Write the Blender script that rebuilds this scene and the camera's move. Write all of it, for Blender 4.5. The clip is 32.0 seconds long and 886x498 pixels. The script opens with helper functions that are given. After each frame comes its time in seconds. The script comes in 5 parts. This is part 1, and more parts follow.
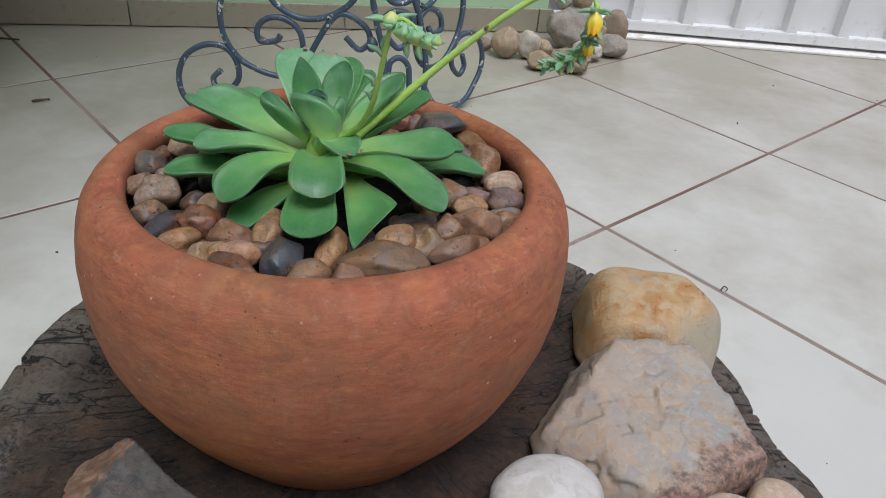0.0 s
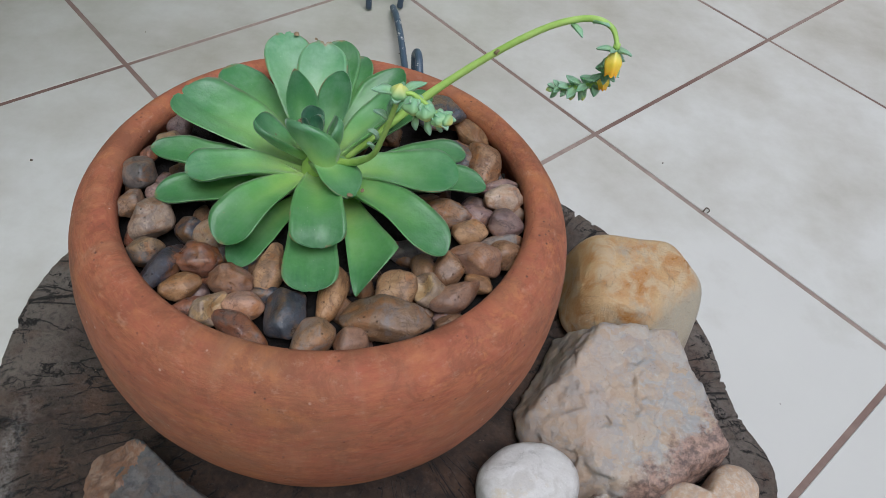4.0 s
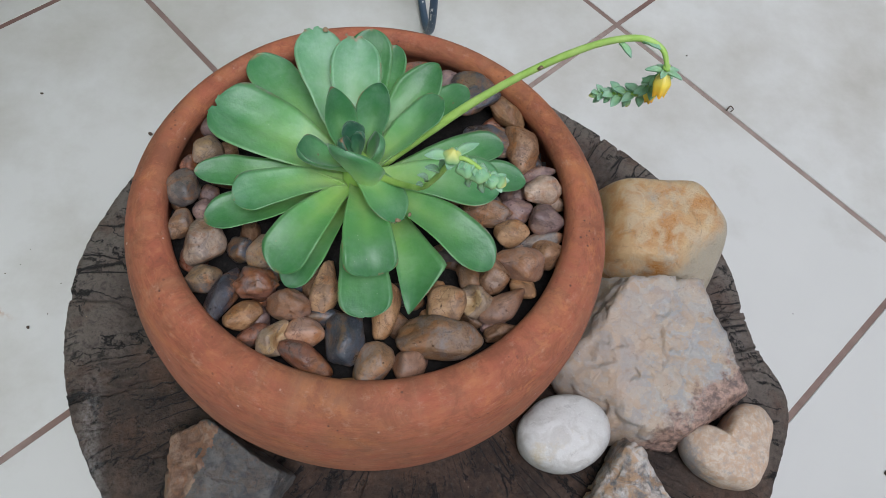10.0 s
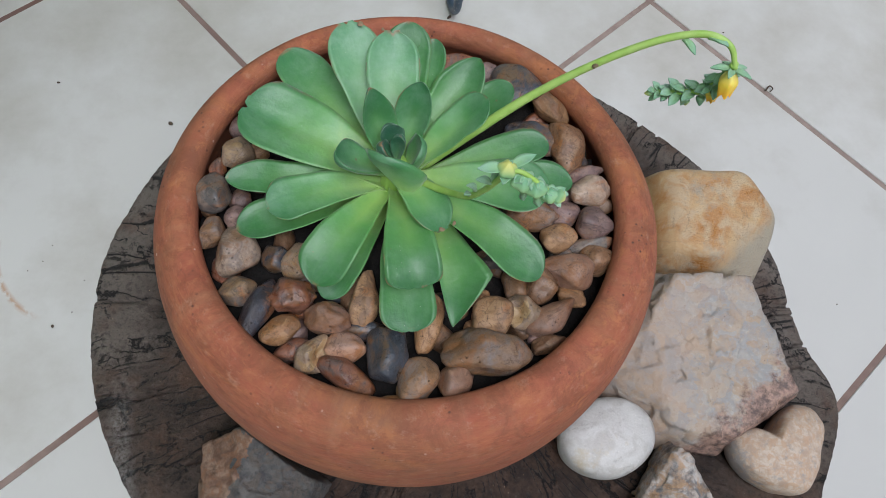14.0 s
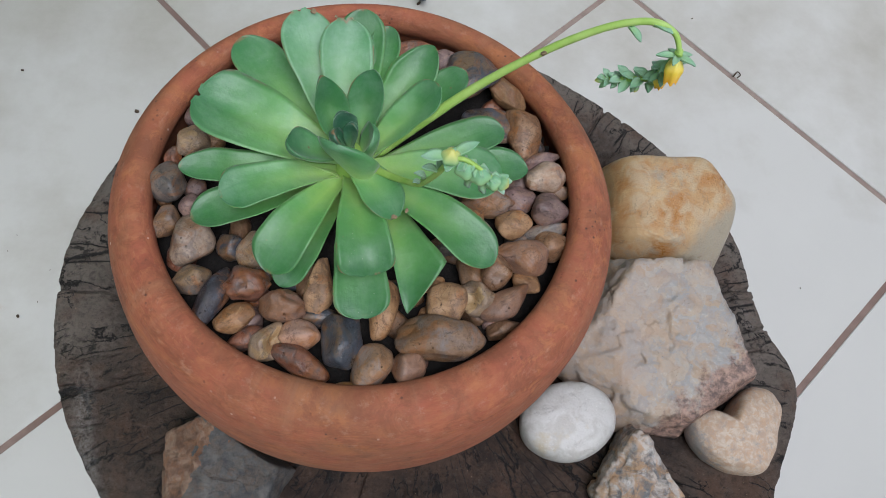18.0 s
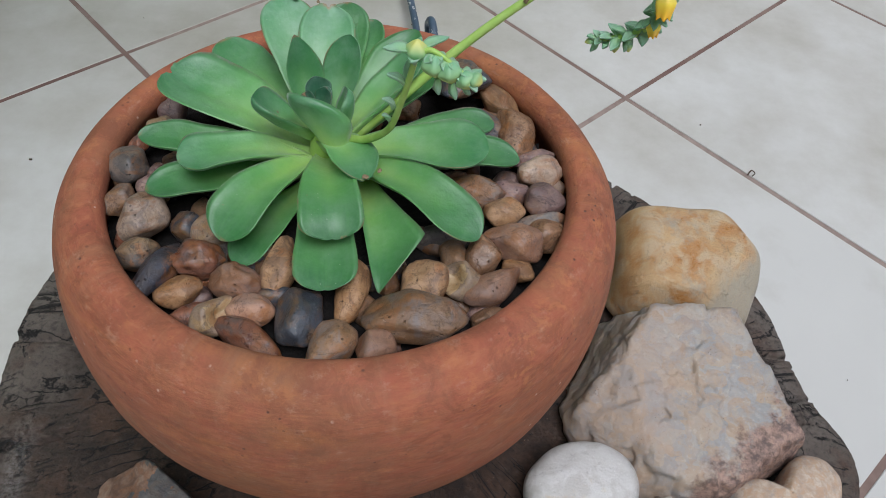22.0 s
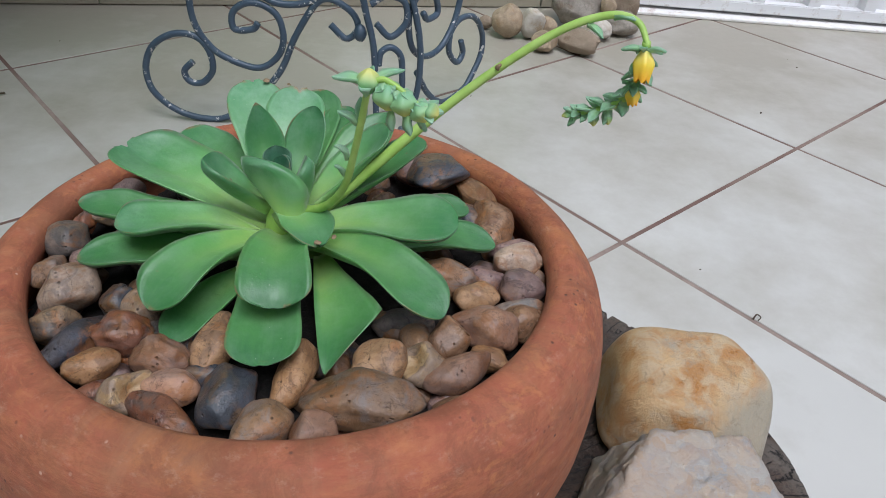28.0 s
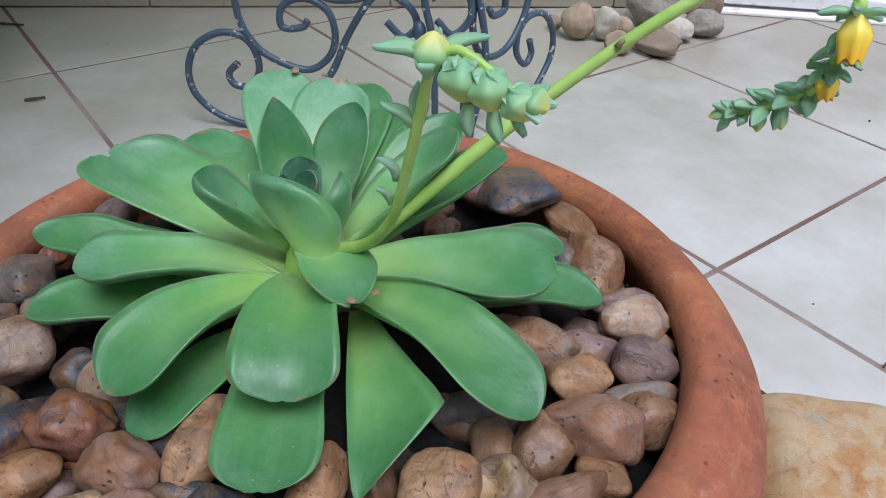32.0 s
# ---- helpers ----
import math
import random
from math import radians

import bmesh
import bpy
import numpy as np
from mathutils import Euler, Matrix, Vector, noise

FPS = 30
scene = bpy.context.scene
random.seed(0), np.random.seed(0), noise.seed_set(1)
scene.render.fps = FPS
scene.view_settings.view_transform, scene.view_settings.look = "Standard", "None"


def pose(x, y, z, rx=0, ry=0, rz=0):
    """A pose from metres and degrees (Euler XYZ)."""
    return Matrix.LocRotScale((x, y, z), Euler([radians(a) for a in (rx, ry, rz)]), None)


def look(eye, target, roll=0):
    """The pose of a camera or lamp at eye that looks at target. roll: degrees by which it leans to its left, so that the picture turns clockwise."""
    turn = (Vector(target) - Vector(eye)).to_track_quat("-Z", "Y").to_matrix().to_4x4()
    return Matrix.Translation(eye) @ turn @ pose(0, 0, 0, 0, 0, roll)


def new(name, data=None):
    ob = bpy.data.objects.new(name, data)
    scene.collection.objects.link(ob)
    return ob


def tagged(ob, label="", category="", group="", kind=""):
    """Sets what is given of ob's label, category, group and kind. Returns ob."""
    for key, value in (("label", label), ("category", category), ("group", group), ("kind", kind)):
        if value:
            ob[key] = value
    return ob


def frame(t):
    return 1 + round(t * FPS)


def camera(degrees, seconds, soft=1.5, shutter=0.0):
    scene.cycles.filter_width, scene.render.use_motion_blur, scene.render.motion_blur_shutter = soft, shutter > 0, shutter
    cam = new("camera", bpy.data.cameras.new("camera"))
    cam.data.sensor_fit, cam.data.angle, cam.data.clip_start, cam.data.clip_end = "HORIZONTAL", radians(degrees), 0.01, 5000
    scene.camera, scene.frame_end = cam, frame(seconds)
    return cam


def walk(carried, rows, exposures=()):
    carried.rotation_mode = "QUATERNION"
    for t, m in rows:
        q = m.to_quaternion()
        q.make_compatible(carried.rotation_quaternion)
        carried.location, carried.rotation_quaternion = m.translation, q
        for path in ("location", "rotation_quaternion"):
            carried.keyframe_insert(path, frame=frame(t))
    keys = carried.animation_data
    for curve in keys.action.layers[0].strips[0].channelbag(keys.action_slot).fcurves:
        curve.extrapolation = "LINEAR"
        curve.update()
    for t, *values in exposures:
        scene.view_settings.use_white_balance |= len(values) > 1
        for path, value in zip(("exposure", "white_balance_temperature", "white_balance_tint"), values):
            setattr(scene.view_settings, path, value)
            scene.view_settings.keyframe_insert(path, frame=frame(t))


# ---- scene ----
cam = camera(62.0, 32.0, 0.9)
PATH = [
    (0, (-0.166, -0.874, 0.497), (-0.257, 0.806, -0.584), 4.8),
    (0.5, (-0.166, -0.859, 0.504), (-0.258, 0.818, -0.582), 4.4),
    (1, (-0.161, -0.842, 0.527), (-0.226, 0.794, -0.621), 4.8),
    (1.5, (-0.171, -0.829, 0.548), (-0.208, 0.769, -0.655), 6.1),
    (2, (-0.175, -0.823, 0.56), (-0.176, 0.71, -0.725), 6.8),
    (2.5, (-0.184, -0.814, 0.566), (-0.203, 0.679, -0.764), 7.0),
    (4.5, (-0.216, -0.78, 0.618), (-0.146, 0.481, -0.932), 10.8),
    (5, (-0.234, -0.765, 0.636), (-0.152, 0.403, -0.985), 9.9),
    (5.5, (-0.193, -0.736, 0.645), (-0.223, 0.344, -1.038), 9.1),
    (6, (-0.206, -0.732, 0.653), (-0.174, 0.306, -1.056), 9.9),
    (6.5, (-0.234, -0.722, 0.663), (-0.194, 0.247, -1.086), 8.8),
    (7, (-0.234, -0.716, 0.671), (-0.146, 0.242, -1.082), 11.3),
    (7.5, (-0.236, -0.713, 0.673), (-0.138, 0.242, -1.082), 12.0),
    (8, (-0.237, -0.707, 0.669), (-0.153, 0.259, -1.081), 11.1),
    (8.5, (-0.237, -0.71, 0.67), (-0.125, 0.239, -1.087), 12.1),
    (9, (-0.239, -0.707, 0.671), (-0.142, 0.225, -1.096), 10.3),
    (9.5, (-0.238, -0.704, 0.671), (-0.127, 0.223, -1.098), 11.6),
    (10, (-0.24, -0.705, 0.673), (-0.132, 0.232, -1.091), 11.2),
    (10.5, (-0.243, -0.707, 0.675), (-0.132, 0.235, -1.086), 11.3),
    (11, (-0.239, -0.708, 0.674), (-0.169, 0.229, -1.092), 9.0),
    (11.5, (-0.237, -0.703, 0.668), (-0.184, 0.205, -1.113), 7.3),
    (12, (-0.235, -0.697, 0.66), (-0.205, 0.203, -1.125), 6.1),
    (12.5, (-0.236, -0.689, 0.655), (-0.19, 0.207, -1.132), 7.1),
    (13, (-0.254, -0.684, 0.66), (-0.128, 0.194, -1.133), 11.8),
    (13.5, (-0.265, -0.677, 0.657), (-0.188, 0.178, -1.149), 9.5),
    (14, (-0.259, -0.676, 0.661), (-0.177, 0.186, -1.142), 9.7),
    (14.5, (-0.256, -0.677, 0.661), (-0.163, 0.183, -1.142), 10.0),
    (15, (-0.256, -0.677, 0.662), (-0.127, 0.163, -1.149), 13.0),
    (15.5, (-0.255, -0.678, 0.664), (-0.121, 0.162, -1.146), 13.3),
    (17.5, (-0.244, -0.676, 0.666), (-0.134, 0.157, -1.149), 11.2),
    (18, (-0.241, -0.676, 0.665), (-0.12, 0.155, -1.15), 11.9),
    (18.5, (-0.24, -0.674, 0.665), (-0.109, 0.164, -1.146), 12.2),
    (19, (-0.239, -0.674, 0.665), (-0.105, 0.164, -1.146), 12.4),
    (19.5, (-0.234, -0.676, 0.659), (-0.104, 0.172, -1.148), 11.7),
    (20, (-0.229, -0.683, 0.646), (-0.102, 0.22, -1.134), 10.9),
    (20.5, (-0.225, -0.694, 0.631), (-0.126, 0.334, -1.082), 8.1),
    (21, (-0.221, -0.717, 0.611), (-0.146, 0.38, -1.06), 7.7),
    (21.5, (-0.215, -0.731, 0.593), (-0.175, 0.51, -0.974), 6.8),
    (22, (-0.204, -0.75, 0.561), (-0.205, 0.544, -0.964), 5.2),
    (22.5, (-0.188, -0.767, 0.554), (-0.179, 0.658, -0.849), 5.9),
    (23, (-0.184, -0.772, 0.543), (-0.179, 0.667, -0.846), 5.7),
    (23.5, (-0.179, -0.763, 0.538), (-0.223, 0.706, -0.819), 4.8),
    (24, (-0.171, -0.761, 0.53), (-0.229, 0.768, -0.758), 3.9),
    (24.5, (-0.173, -0.759, 0.514), (-0.218, 0.789, -0.752), 4.6),
    (25, (-0.172, -0.758, 0.504), (-0.21, 0.782, -0.772), 4.8),
    (25.5, (-0.173, -0.76, 0.506), (-0.246, 0.789, -0.757), 4.9),
    (27.5, (-0.18, -0.757, 0.503), (-0.22, 0.863, -0.67), 5.2),
    (28, (-0.179, -0.752, 0.498), (-0.251, 0.872, -0.667), 4.8),
    (28.5, (-0.174, -0.742, 0.491), (-0.301, 0.913, -0.624), 4.2),
    (29, (-0.175, -0.727, 0.48), (-0.371, 0.904, -0.66), 4.6),
    (29.5, (-0.17, -0.714, 0.473), (-0.427, 0.9, -0.681), 3.8),
    (30, (-0.165, -0.71, 0.474), (-0.455, 0.901, -0.674), 3.4),
    (30.5, (-0.165, -0.702, 0.473), (-0.427, 0.91, -0.681), 3.5),
    (31, (-0.167, -0.69, 0.463), (-0.411, 0.914, -0.705), 3.5),
    (31.5, (-0.181, -0.673, 0.452), (-0.41, 0.931, -0.721), 3.7),
    (32, (-0.196, -0.659, 0.449), (-0.418, 0.96, -0.704), 2.7),
]
walk(cam, [(t, look(eye, target, roll)) for t, eye, target, roll in PATH], [(0, -0.3, 5930, 12), (5, -0.36, 5770, 11), (20, -0.36, 5790, 11), (26, -0.31, 5800, 11), (28, -0.25, 5750, 12), (30, -0.1, 5600, 13), (32, -0.08, 5560, 15)])

# world, sun and exposure
world = bpy.data.worlds.new("world")
scene.world = world
world.use_nodes = True
wn, wl = world.node_tree.nodes, world.node_tree.links
sky = wn.new("ShaderNodeTexSky")
sky.sky_type, sky.sun_disc = "NISHITA", False
sky.sun_elevation, sky.sun_rotation = radians(66), radians(159)
sky.air_density, sky.dust_density, sky.ozone_density = 1.0, 6.0, 1.0
veil = wn.new("ShaderNodeHueSaturation")
veil.inputs["Saturation"].default_value = 0.6
wn["Background"].inputs["Strength"].default_value = 0.105
wl.new(sky.outputs[0], veil.inputs["Color"])
wl.new(veil.outputs[0], wn["Background"].inputs[0])
sun = new("sun", bpy.data.lights.new("sun", "SUN"))
sun.data.energy, sun.data.angle, sun.data.color = 2.45, radians(32), (1.0, 0.99, 0.97)
sun.matrix_world = look((0.3, -0.8, 1.9), (0, 0, 0))


# materials
class Mat:
    """A node material with short words for the nodes that it uses."""

    def __init__(self, name, rough=0.6, metal=0.0, coords="Object", zoom=1.0):
        self.m = bpy.data.materials.new(name)
        self.m.use_nodes = True
        self.n, self.l = self.m.node_tree.nodes, self.m.node_tree.links
        self.b = self.n["Principled BSDF"]
        self.b.inputs["Roughness"].default_value = rough
        self.b.inputs["Metallic"].default_value = metal
        self.tc = self.n.new("ShaderNodeTexCoord").outputs[coords]
        self.bumps = None
        if zoom != 1.0:
            self.tc = self.at((zoom, zoom, zoom))

    def put(self, node, key, value):
        if value is None:
            return
        sock = node.inputs[key]
        if isinstance(value, bpy.types.NodeSocket):
            self.l.new(value, sock)
        elif isinstance(value, tuple) and len(value) == 3 and sock.type == "RGBA":
            sock.default_value = (*value, 1)
        else:
            sock.default_value = value

    def at(self, scale=(1, 1, 1), shift=None, vec=None, turn=(0, 0, 0)):
        n = self.n.new("ShaderNodeMapping")
        self.put(n, "Vector", vec or self.tc)
        self.put(n, "Scale", scale)
        self.put(n, "Rotation", turn)
        self.put(n, "Location", shift)
        return n.outputs[0]

    def noise(self, scale, detail=4.0, rough=0.55, vec=None, twist=0.0):
        n = self.n.new("ShaderNodeTexNoise")
        self.put(n, "Vector", vec or self.tc)
        self.put(n, "Scale", float(scale))
        self.put(n, "Detail", float(detail))
        self.put(n, "Roughness", rough)
        self.put(n, "Distortion", twist)
        return n.outputs[0]

    def cells(self, scale, vec=None, feature="F1", out="Distance"):
        n = self.n.new("ShaderNodeTexVoronoi")
        n.feature = feature
        self.put(n, "Vector", vec or self.tc)
        self.put(n, "Scale", float(scale))
        return n.outputs[out]

    def ramp(self, fac, *stops):
        n = self.n.new("ShaderNodeValToRGB")
        e = n.color_ramp.elements
        while len(e) < len(stops):
            e.new(0.5)
        for k, (p, c) in enumerate(stops):
            e[k].position = p
            e[k].color = (*c, 1) if isinstance(c, tuple) else (c, c, c, 1)
        self.put(n, "Fac", fac)
        return n.outputs[0]

    def mix(self, fac, a, b, how="MIX"):
        n = self.n.new("ShaderNodeMix")
        n.data_type, n.blend_type = "RGBA", how
        self.put(n, 0, fac)
        for k, v in ((6, a), (7, b)):
            if isinstance(v, bpy.types.NodeSocket):
                self.l.new(v, n.inputs[k])
            else:
                n.inputs[k].default_value = (*v, 1)
        return n.outputs[2]

    def math(self, how, a, b=0.0, c=None):
        n = self.n.new("ShaderNodeMath")
        n.operation = how
        for k, v in enumerate((a, b, c)):
            if v is not None:
                self.put(n, k, v)
        return n.outputs[0]

    def split(self, vec):
        n = self.n.new("ShaderNodeSeparateXYZ")
        self.put(n, 0, vec)
        return n.outputs

    def join(self, x, y, z):
        n = self.n.new("ShaderNodeCombineXYZ")
        for k, v in enumerate((x, y, z)):
            self.put(n, k, v)
        return n.outputs[0]

    def random(self):
        return self.n.new("ShaderNodeObjectInfo").outputs["Random"]

    def bump(self, height, strength, distance=0.002):
        n = self.n.new("ShaderNodeBump")
        self.put(n, "Height", height)
        self.put(n, "Strength", strength)
        self.put(n, "Distance", distance)
        if self.bumps:
            self.l.new(self.bumps, n.inputs["Normal"])
        self.bumps = n.outputs[0]

    def done(self, colour, rough=None):
        self.put(self.b, "Base Color", colour)
        self.put(self.b, "Roughness", rough)
        if self.bumps:
            self.l.new(self.bumps, self.b.inputs["Normal"])
        return self.m


def shifted(k):
    """Object coordinates moved by the object's own random number, so that no two pieces are alike."""
    r = k.math("MULTIPLY", k.random(), 37.0)
    n = k.n.new("ShaderNodeVectorMath")
    k.put(n, 0, k.tc)
    k.l.new(k.join(r, k.math("MULTIPLY", r, 1.7), r), n.inputs[1])
    return n.outputs[0]


def tile_material(name, base, rough, dirt=0.2, low=0.68):
    k = Mat(name, rough)
    v = shifted(k)
    cloud = k.noise(3.0, 5, 0.6, v)
    fine = k.noise(60, 3, 0.6, v)
    col = k.mix(k.ramp(cloud, (0.35, 0.0), (0.7, 1.0)), base, tuple(c * 0.93 for c in base))
    stain = k.math("MULTIPLY", k.ramp(k.noise(5.5, 6, 0.65, v), (low, 0.0), (low + 0.12, 1.0)), dirt)
    col = k.mix(stain, col, (0.52, 0.38, 0.22))
    scuff = k.ramp(k.noise(9, 8, 0.7, k.at((1, 7, 1), None, v, (0, 0, 0.7))), (0.66, 0.0), (0.72, 1.0))
    col = k.mix(k.math("MULTIPLY", scuff, 0.07), col, (0.4, 0.36, 0.32))
    dots = k.ramp(k.cells(26, v), (0.02, 1.0), (0.045, 0.0))
    dots = k.math("MULTIPLY", dots, k.ramp(k.noise(14, 2, 0.5, v), (0.78, 0.0), (0.82, 1.0)))
    col = k.mix(k.math("MULTIPLY", dots, 0.6), col, (0.12, 0.09, 0.07))
    # ochre dirt washed up in patches along the wall's foot, plus painted shade there
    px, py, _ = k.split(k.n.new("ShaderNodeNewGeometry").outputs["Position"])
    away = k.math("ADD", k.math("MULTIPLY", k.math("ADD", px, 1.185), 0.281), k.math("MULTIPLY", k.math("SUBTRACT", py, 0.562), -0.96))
    silt_shade = k.math("SUBTRACT", k.math("ADD", k.noise(4.5, 7, 0.65, k.join(px, py, 0.0)), 0.18), k.math("MULTIPLY", away, 0.42))
    col = k.mix(k.math("MULTIPLY", k.ramp(silt_shade, (0.2, 0.0), (0.6, 1.0)), 0.75), col, (0.265, 0.232, 0.168))
    # rust ring left by a can
    dx, dy = k.math("ADD", px, 0.5676), k.math("ADD", py, 0.3834)
    far = k.math("SQRT", k.math("ADD", k.math("MULTIPLY", dx, dx), k.math("MULTIPLY", dy, dy)))
    ring = k.math("MULTIPLY", k.ramp(k.math("ABSOLUTE", k.math("SUBTRACT", far, 0.0854)), (0.0005, 1.0), (0.0022, 0.0)), k.ramp(k.noise(110, 5, 0.65, k.join(px, py, 2.0)), (0.44, 0.0), (0.54, 1.0)))
    ring = k.math("MULTIPLY", ring, k.ramp(k.math("ABSOLUTE", k.math("ADD", k.math("ARCTAN2", dy, dx), 2.5)), (0.35, 0.75), (0.65, 0.0)))
    col = k.mix(ring, col, (0.38, 0.2, 0.09))
    k.bump(cloud, 0.08, 0.002)
    return k.done(col, k.ramp(fine, (0.3, rough - 0.02), (0.7, rough + 0.05)))


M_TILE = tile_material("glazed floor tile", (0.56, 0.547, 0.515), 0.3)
M_SKIRT = tile_material("glazed skirting tile", (0.52, 0.49, 0.41), 0.28)

k = Mat("brown grout", 0.95)
old = k.ramp(k.noise(2.2, 4, 0.6), (0.42, 0.0), (0.58, 1.0))
col = k.mix(old, (0.15, 0.085, 0.068), (0.31, 0.24, 0.205))
M_GROUT = k.done(k.mix(k.math("MULTIPLY", k.ramp(k.noise(60, 6, 0.7), (0.4, 0.0), (0.7, 1.0)), 0.5), col, (0.12, 0.08, 0.066)))

k = Mat("terracotta", 0.82)
x, y, z = k.split(k.tc)
ang = k.math("ARCTAN2", y, x)
wheel = k.join(k.math("MULTIPLY", ang, 0.5), k.math("MULTIPLY", z, 14.0), 0.0)
streak = k.noise(7, 8, 0.68, wheel, 0.6)
blotch = k.noise(48, 7, 0.7, k.at((1, 1, 1.7)))
tide = k.math("ADD", k.math("MULTIPLY", z, 7.0), k.math("MULTIPLY", k.math("SUBTRACT", k.noise(9, 7, 0.65), 0.5), 1.8))
col = k.mix(k.ramp(tide, (0.4, 0.0), (1.1, 1.0)), (0.37, 0.105, 0.022), (0.34, 0.098, 0.052))
brush = k.noise(16, 9, 0.75, wheel, 0.3)
col = k.mix(k.math("MULTIPLY", k.ramp(brush, (0.4, 0.0), (0.64, 1.0)), 0.6), col, (0.43, 0.16, 0.07))
col = k.mix(k.math("MULTIPLY", k.ramp(streak, (0.3, 1.0), (0.52, 0.0)), 0.65), col, (0.2, 0.055, 0.027))
comb = k.noise(40, 7, 0.7, k.join(k.math("MULTIPLY", ang, 0.3), k.math("MULTIPLY", z, 14.0), 7.0), 0.25)
where = k.ramp(k.noise(11, 5, 0.6, k.at((1, 1, 1.6), (1, 3, 9))), (0.38, 0.1), (0.62, 1.0))
col = k.mix(k.math("MULTIPLY", k.ramp(comb, (0.34, 1.0), (0.48, 0.0)), k.math("MULTIPLY", where, 0.4)), col, (0.17, 0.06, 0.03))
col = k.mix(k.math("MULTIPLY", k.ramp(comb, (0.54, 0.0), (0.68, 1.0)), k.math("MULTIPLY", where, 0.35)), col, (0.5, 0.19, 0.065))
scratch = k.noise(120, 4, 0.6, k.join(k.math("MULTIPLY", ang, 0.13), k.math("MULTIPLY", z, 9.0), 3.0), 0.15)
col = k.mix(k.math("MULTIPLY", k.ramp(scratch, (0.57, 0.0), (0.64, 1.0)), k.math("MULTIPLY", where, 0.28)), col, (0.52, 0.22, 0.09))
col = k.mix(k.math("MULTIPLY", k.ramp(scratch, (0.36, 1.0), (0.43, 0.0)), k.math("MULTIPLY", where, 0.28)), col, (0.17, 0.06, 0.03))
earth = k.ramp(k.noise(7, 8, 0.68, k.at((1, 1, 1.5), (4, 4, 1)), 0.5), (0.47, 0.0), (0.6, 1.0))
col = k.mix(k.math("MULTIPLY", earth, 0.6), col, (0.235, 0.108, 0.05))
glow = k.ramp(k.noise(9, 8, 0.72, k.at((1, 1, 2.2), (9, 2, 6)), 0.4), (0.54, 0.0), (0.64, 1.0))
col = k.mix(k.math("MULTIPLY", glow, 0.42), col, (0.5, 0.185, 0.055))
mottle = k.noise(46, 10, 0.78, k.at((1, 1, 1.8)), 0.6)
col = k.mix(k.math("MULTIPLY", k.ramp(mottle, (0.4, 1.0), (0.52, 0.0)), 0.6), col, (0.19, 0.064, 0.03))
flake = k.math("MULTIPLY", k.ramp(k.noise(75, 10, 0.8, k.at((1, 1, 1.5), (3, 9, 2)), 0.5), (0.54, 0.0), (0.6, 1.0)), k.ramp(k.noise(8, 5, 0.6, k.at((1, 1, 2.5), (6, 2, 2))), (0.46, 0.1), (0.58, 1.0)))
col = k.mix(k.math("MULTIPLY", flake, 0.42), col, (0.52, 0.2, 0.07))
soot = k.math("MULTIPLY", k.ramp(k.noise(14, 9, 0.75, k.at((1, 1, 1.5), (2, 7, 3))), (0.5, 0.0), (0.66, 1.0)), 0.5)
col = k.mix(soot, col, (0.22, 0.105, 0.055))
drip = k.noise(9, 6, 0.65, k.join(k.math("MULTIPLY", ang, 1.6), k.math("MULTIPLY", z, 2.0), 4.0))
col = k.mix(k.math("MULTIPLY", k.ramp(drip, (0.56, 0.0), (0.68, 1.0)), 0.1), col, (0.46, 0.27, 0.16))
salt = k.math("MULTIPLY", k.ramp(k.noise(110, 8, 0.78, k.at((1, 1, 2.4))), (0.56, 0.0), (0.7, 1.0)), 0.28)
col = k.mix(salt, col, (0.55, 0.36, 0.26))
pores = k.math("MULTIPLY", k.ramp(k.cells(210), (0.1, 1.0), (0.2, 0.0)), k.ramp(k.noise(45, 2), (0.56, 0.0), (0.66, 1.0)))
col = k.mix(pores, col, (0.11, 0.045, 0.03))
chips = k.math("MULTIPLY", k.ramp(k.cells(120), (0.07, 1.0), (0.12, 0.0)), k.ramp(k.noise(30, 2, 0.5, k.at((1, 1, 1), (5, 2, 1))), (0.58, 0.0), (0.64, 1.0)))
col = k.mix(k.math("MULTIPLY", chips, 0.8), col, (0.68, 0.48, 0.38))
k.bump(streak, 0.35, 0.002)
k.bump(comb, 0.2, 0.0008)
k.bump(scratch, 0.2, 0.0005)
k.bump(blotch, 0.5, 0.0016)
k.bump(k.noise(420, 5, 0.65), 0.4, 0.0006)
k.bump(k.math("SUBTRACT", 1.0, pores), 0.4, 0.001)
M_POT = k.done(col, k.ramp(blotch, (0.3, 0.7), (0.7, 0.92)))

# end grain, by angle and distance from the heart of the trunk
k = Mat("weathered end grain", 0.85)
x, y, z = k.split(k.tc)
rad = k.math("SQRT", k.math("ADD", k.math("MULTIPLY", x, x), k.math("MULTIPLY", y, y)))
ang = k.math("ARCTAN2", y, x)
rings = k.noise(95, 8, 0.7, k.join(k.math("MULTIPLY", ang, 0.05), rad, 0.0), 0.2)
cloud = k.noise(34, 9, 0.72)
wide = k.noise(9, 7, 0.65, k.at((1, 1, 1), (3, 1, 0)))
fibre = k.noise(240, 7, 0.72)
col = k.mix(k.ramp(cloud, (0.34, 0.0), (0.68, 1.0)), (0.046, 0.031, 0.024), (0.15, 0.108, 0.082))
col = k.mix(k.math("MULTIPLY", k.ramp(rings, (0.42, 0.0), (0.7, 1.0)), 0.45), col, (0.1, 0.074, 0.058))
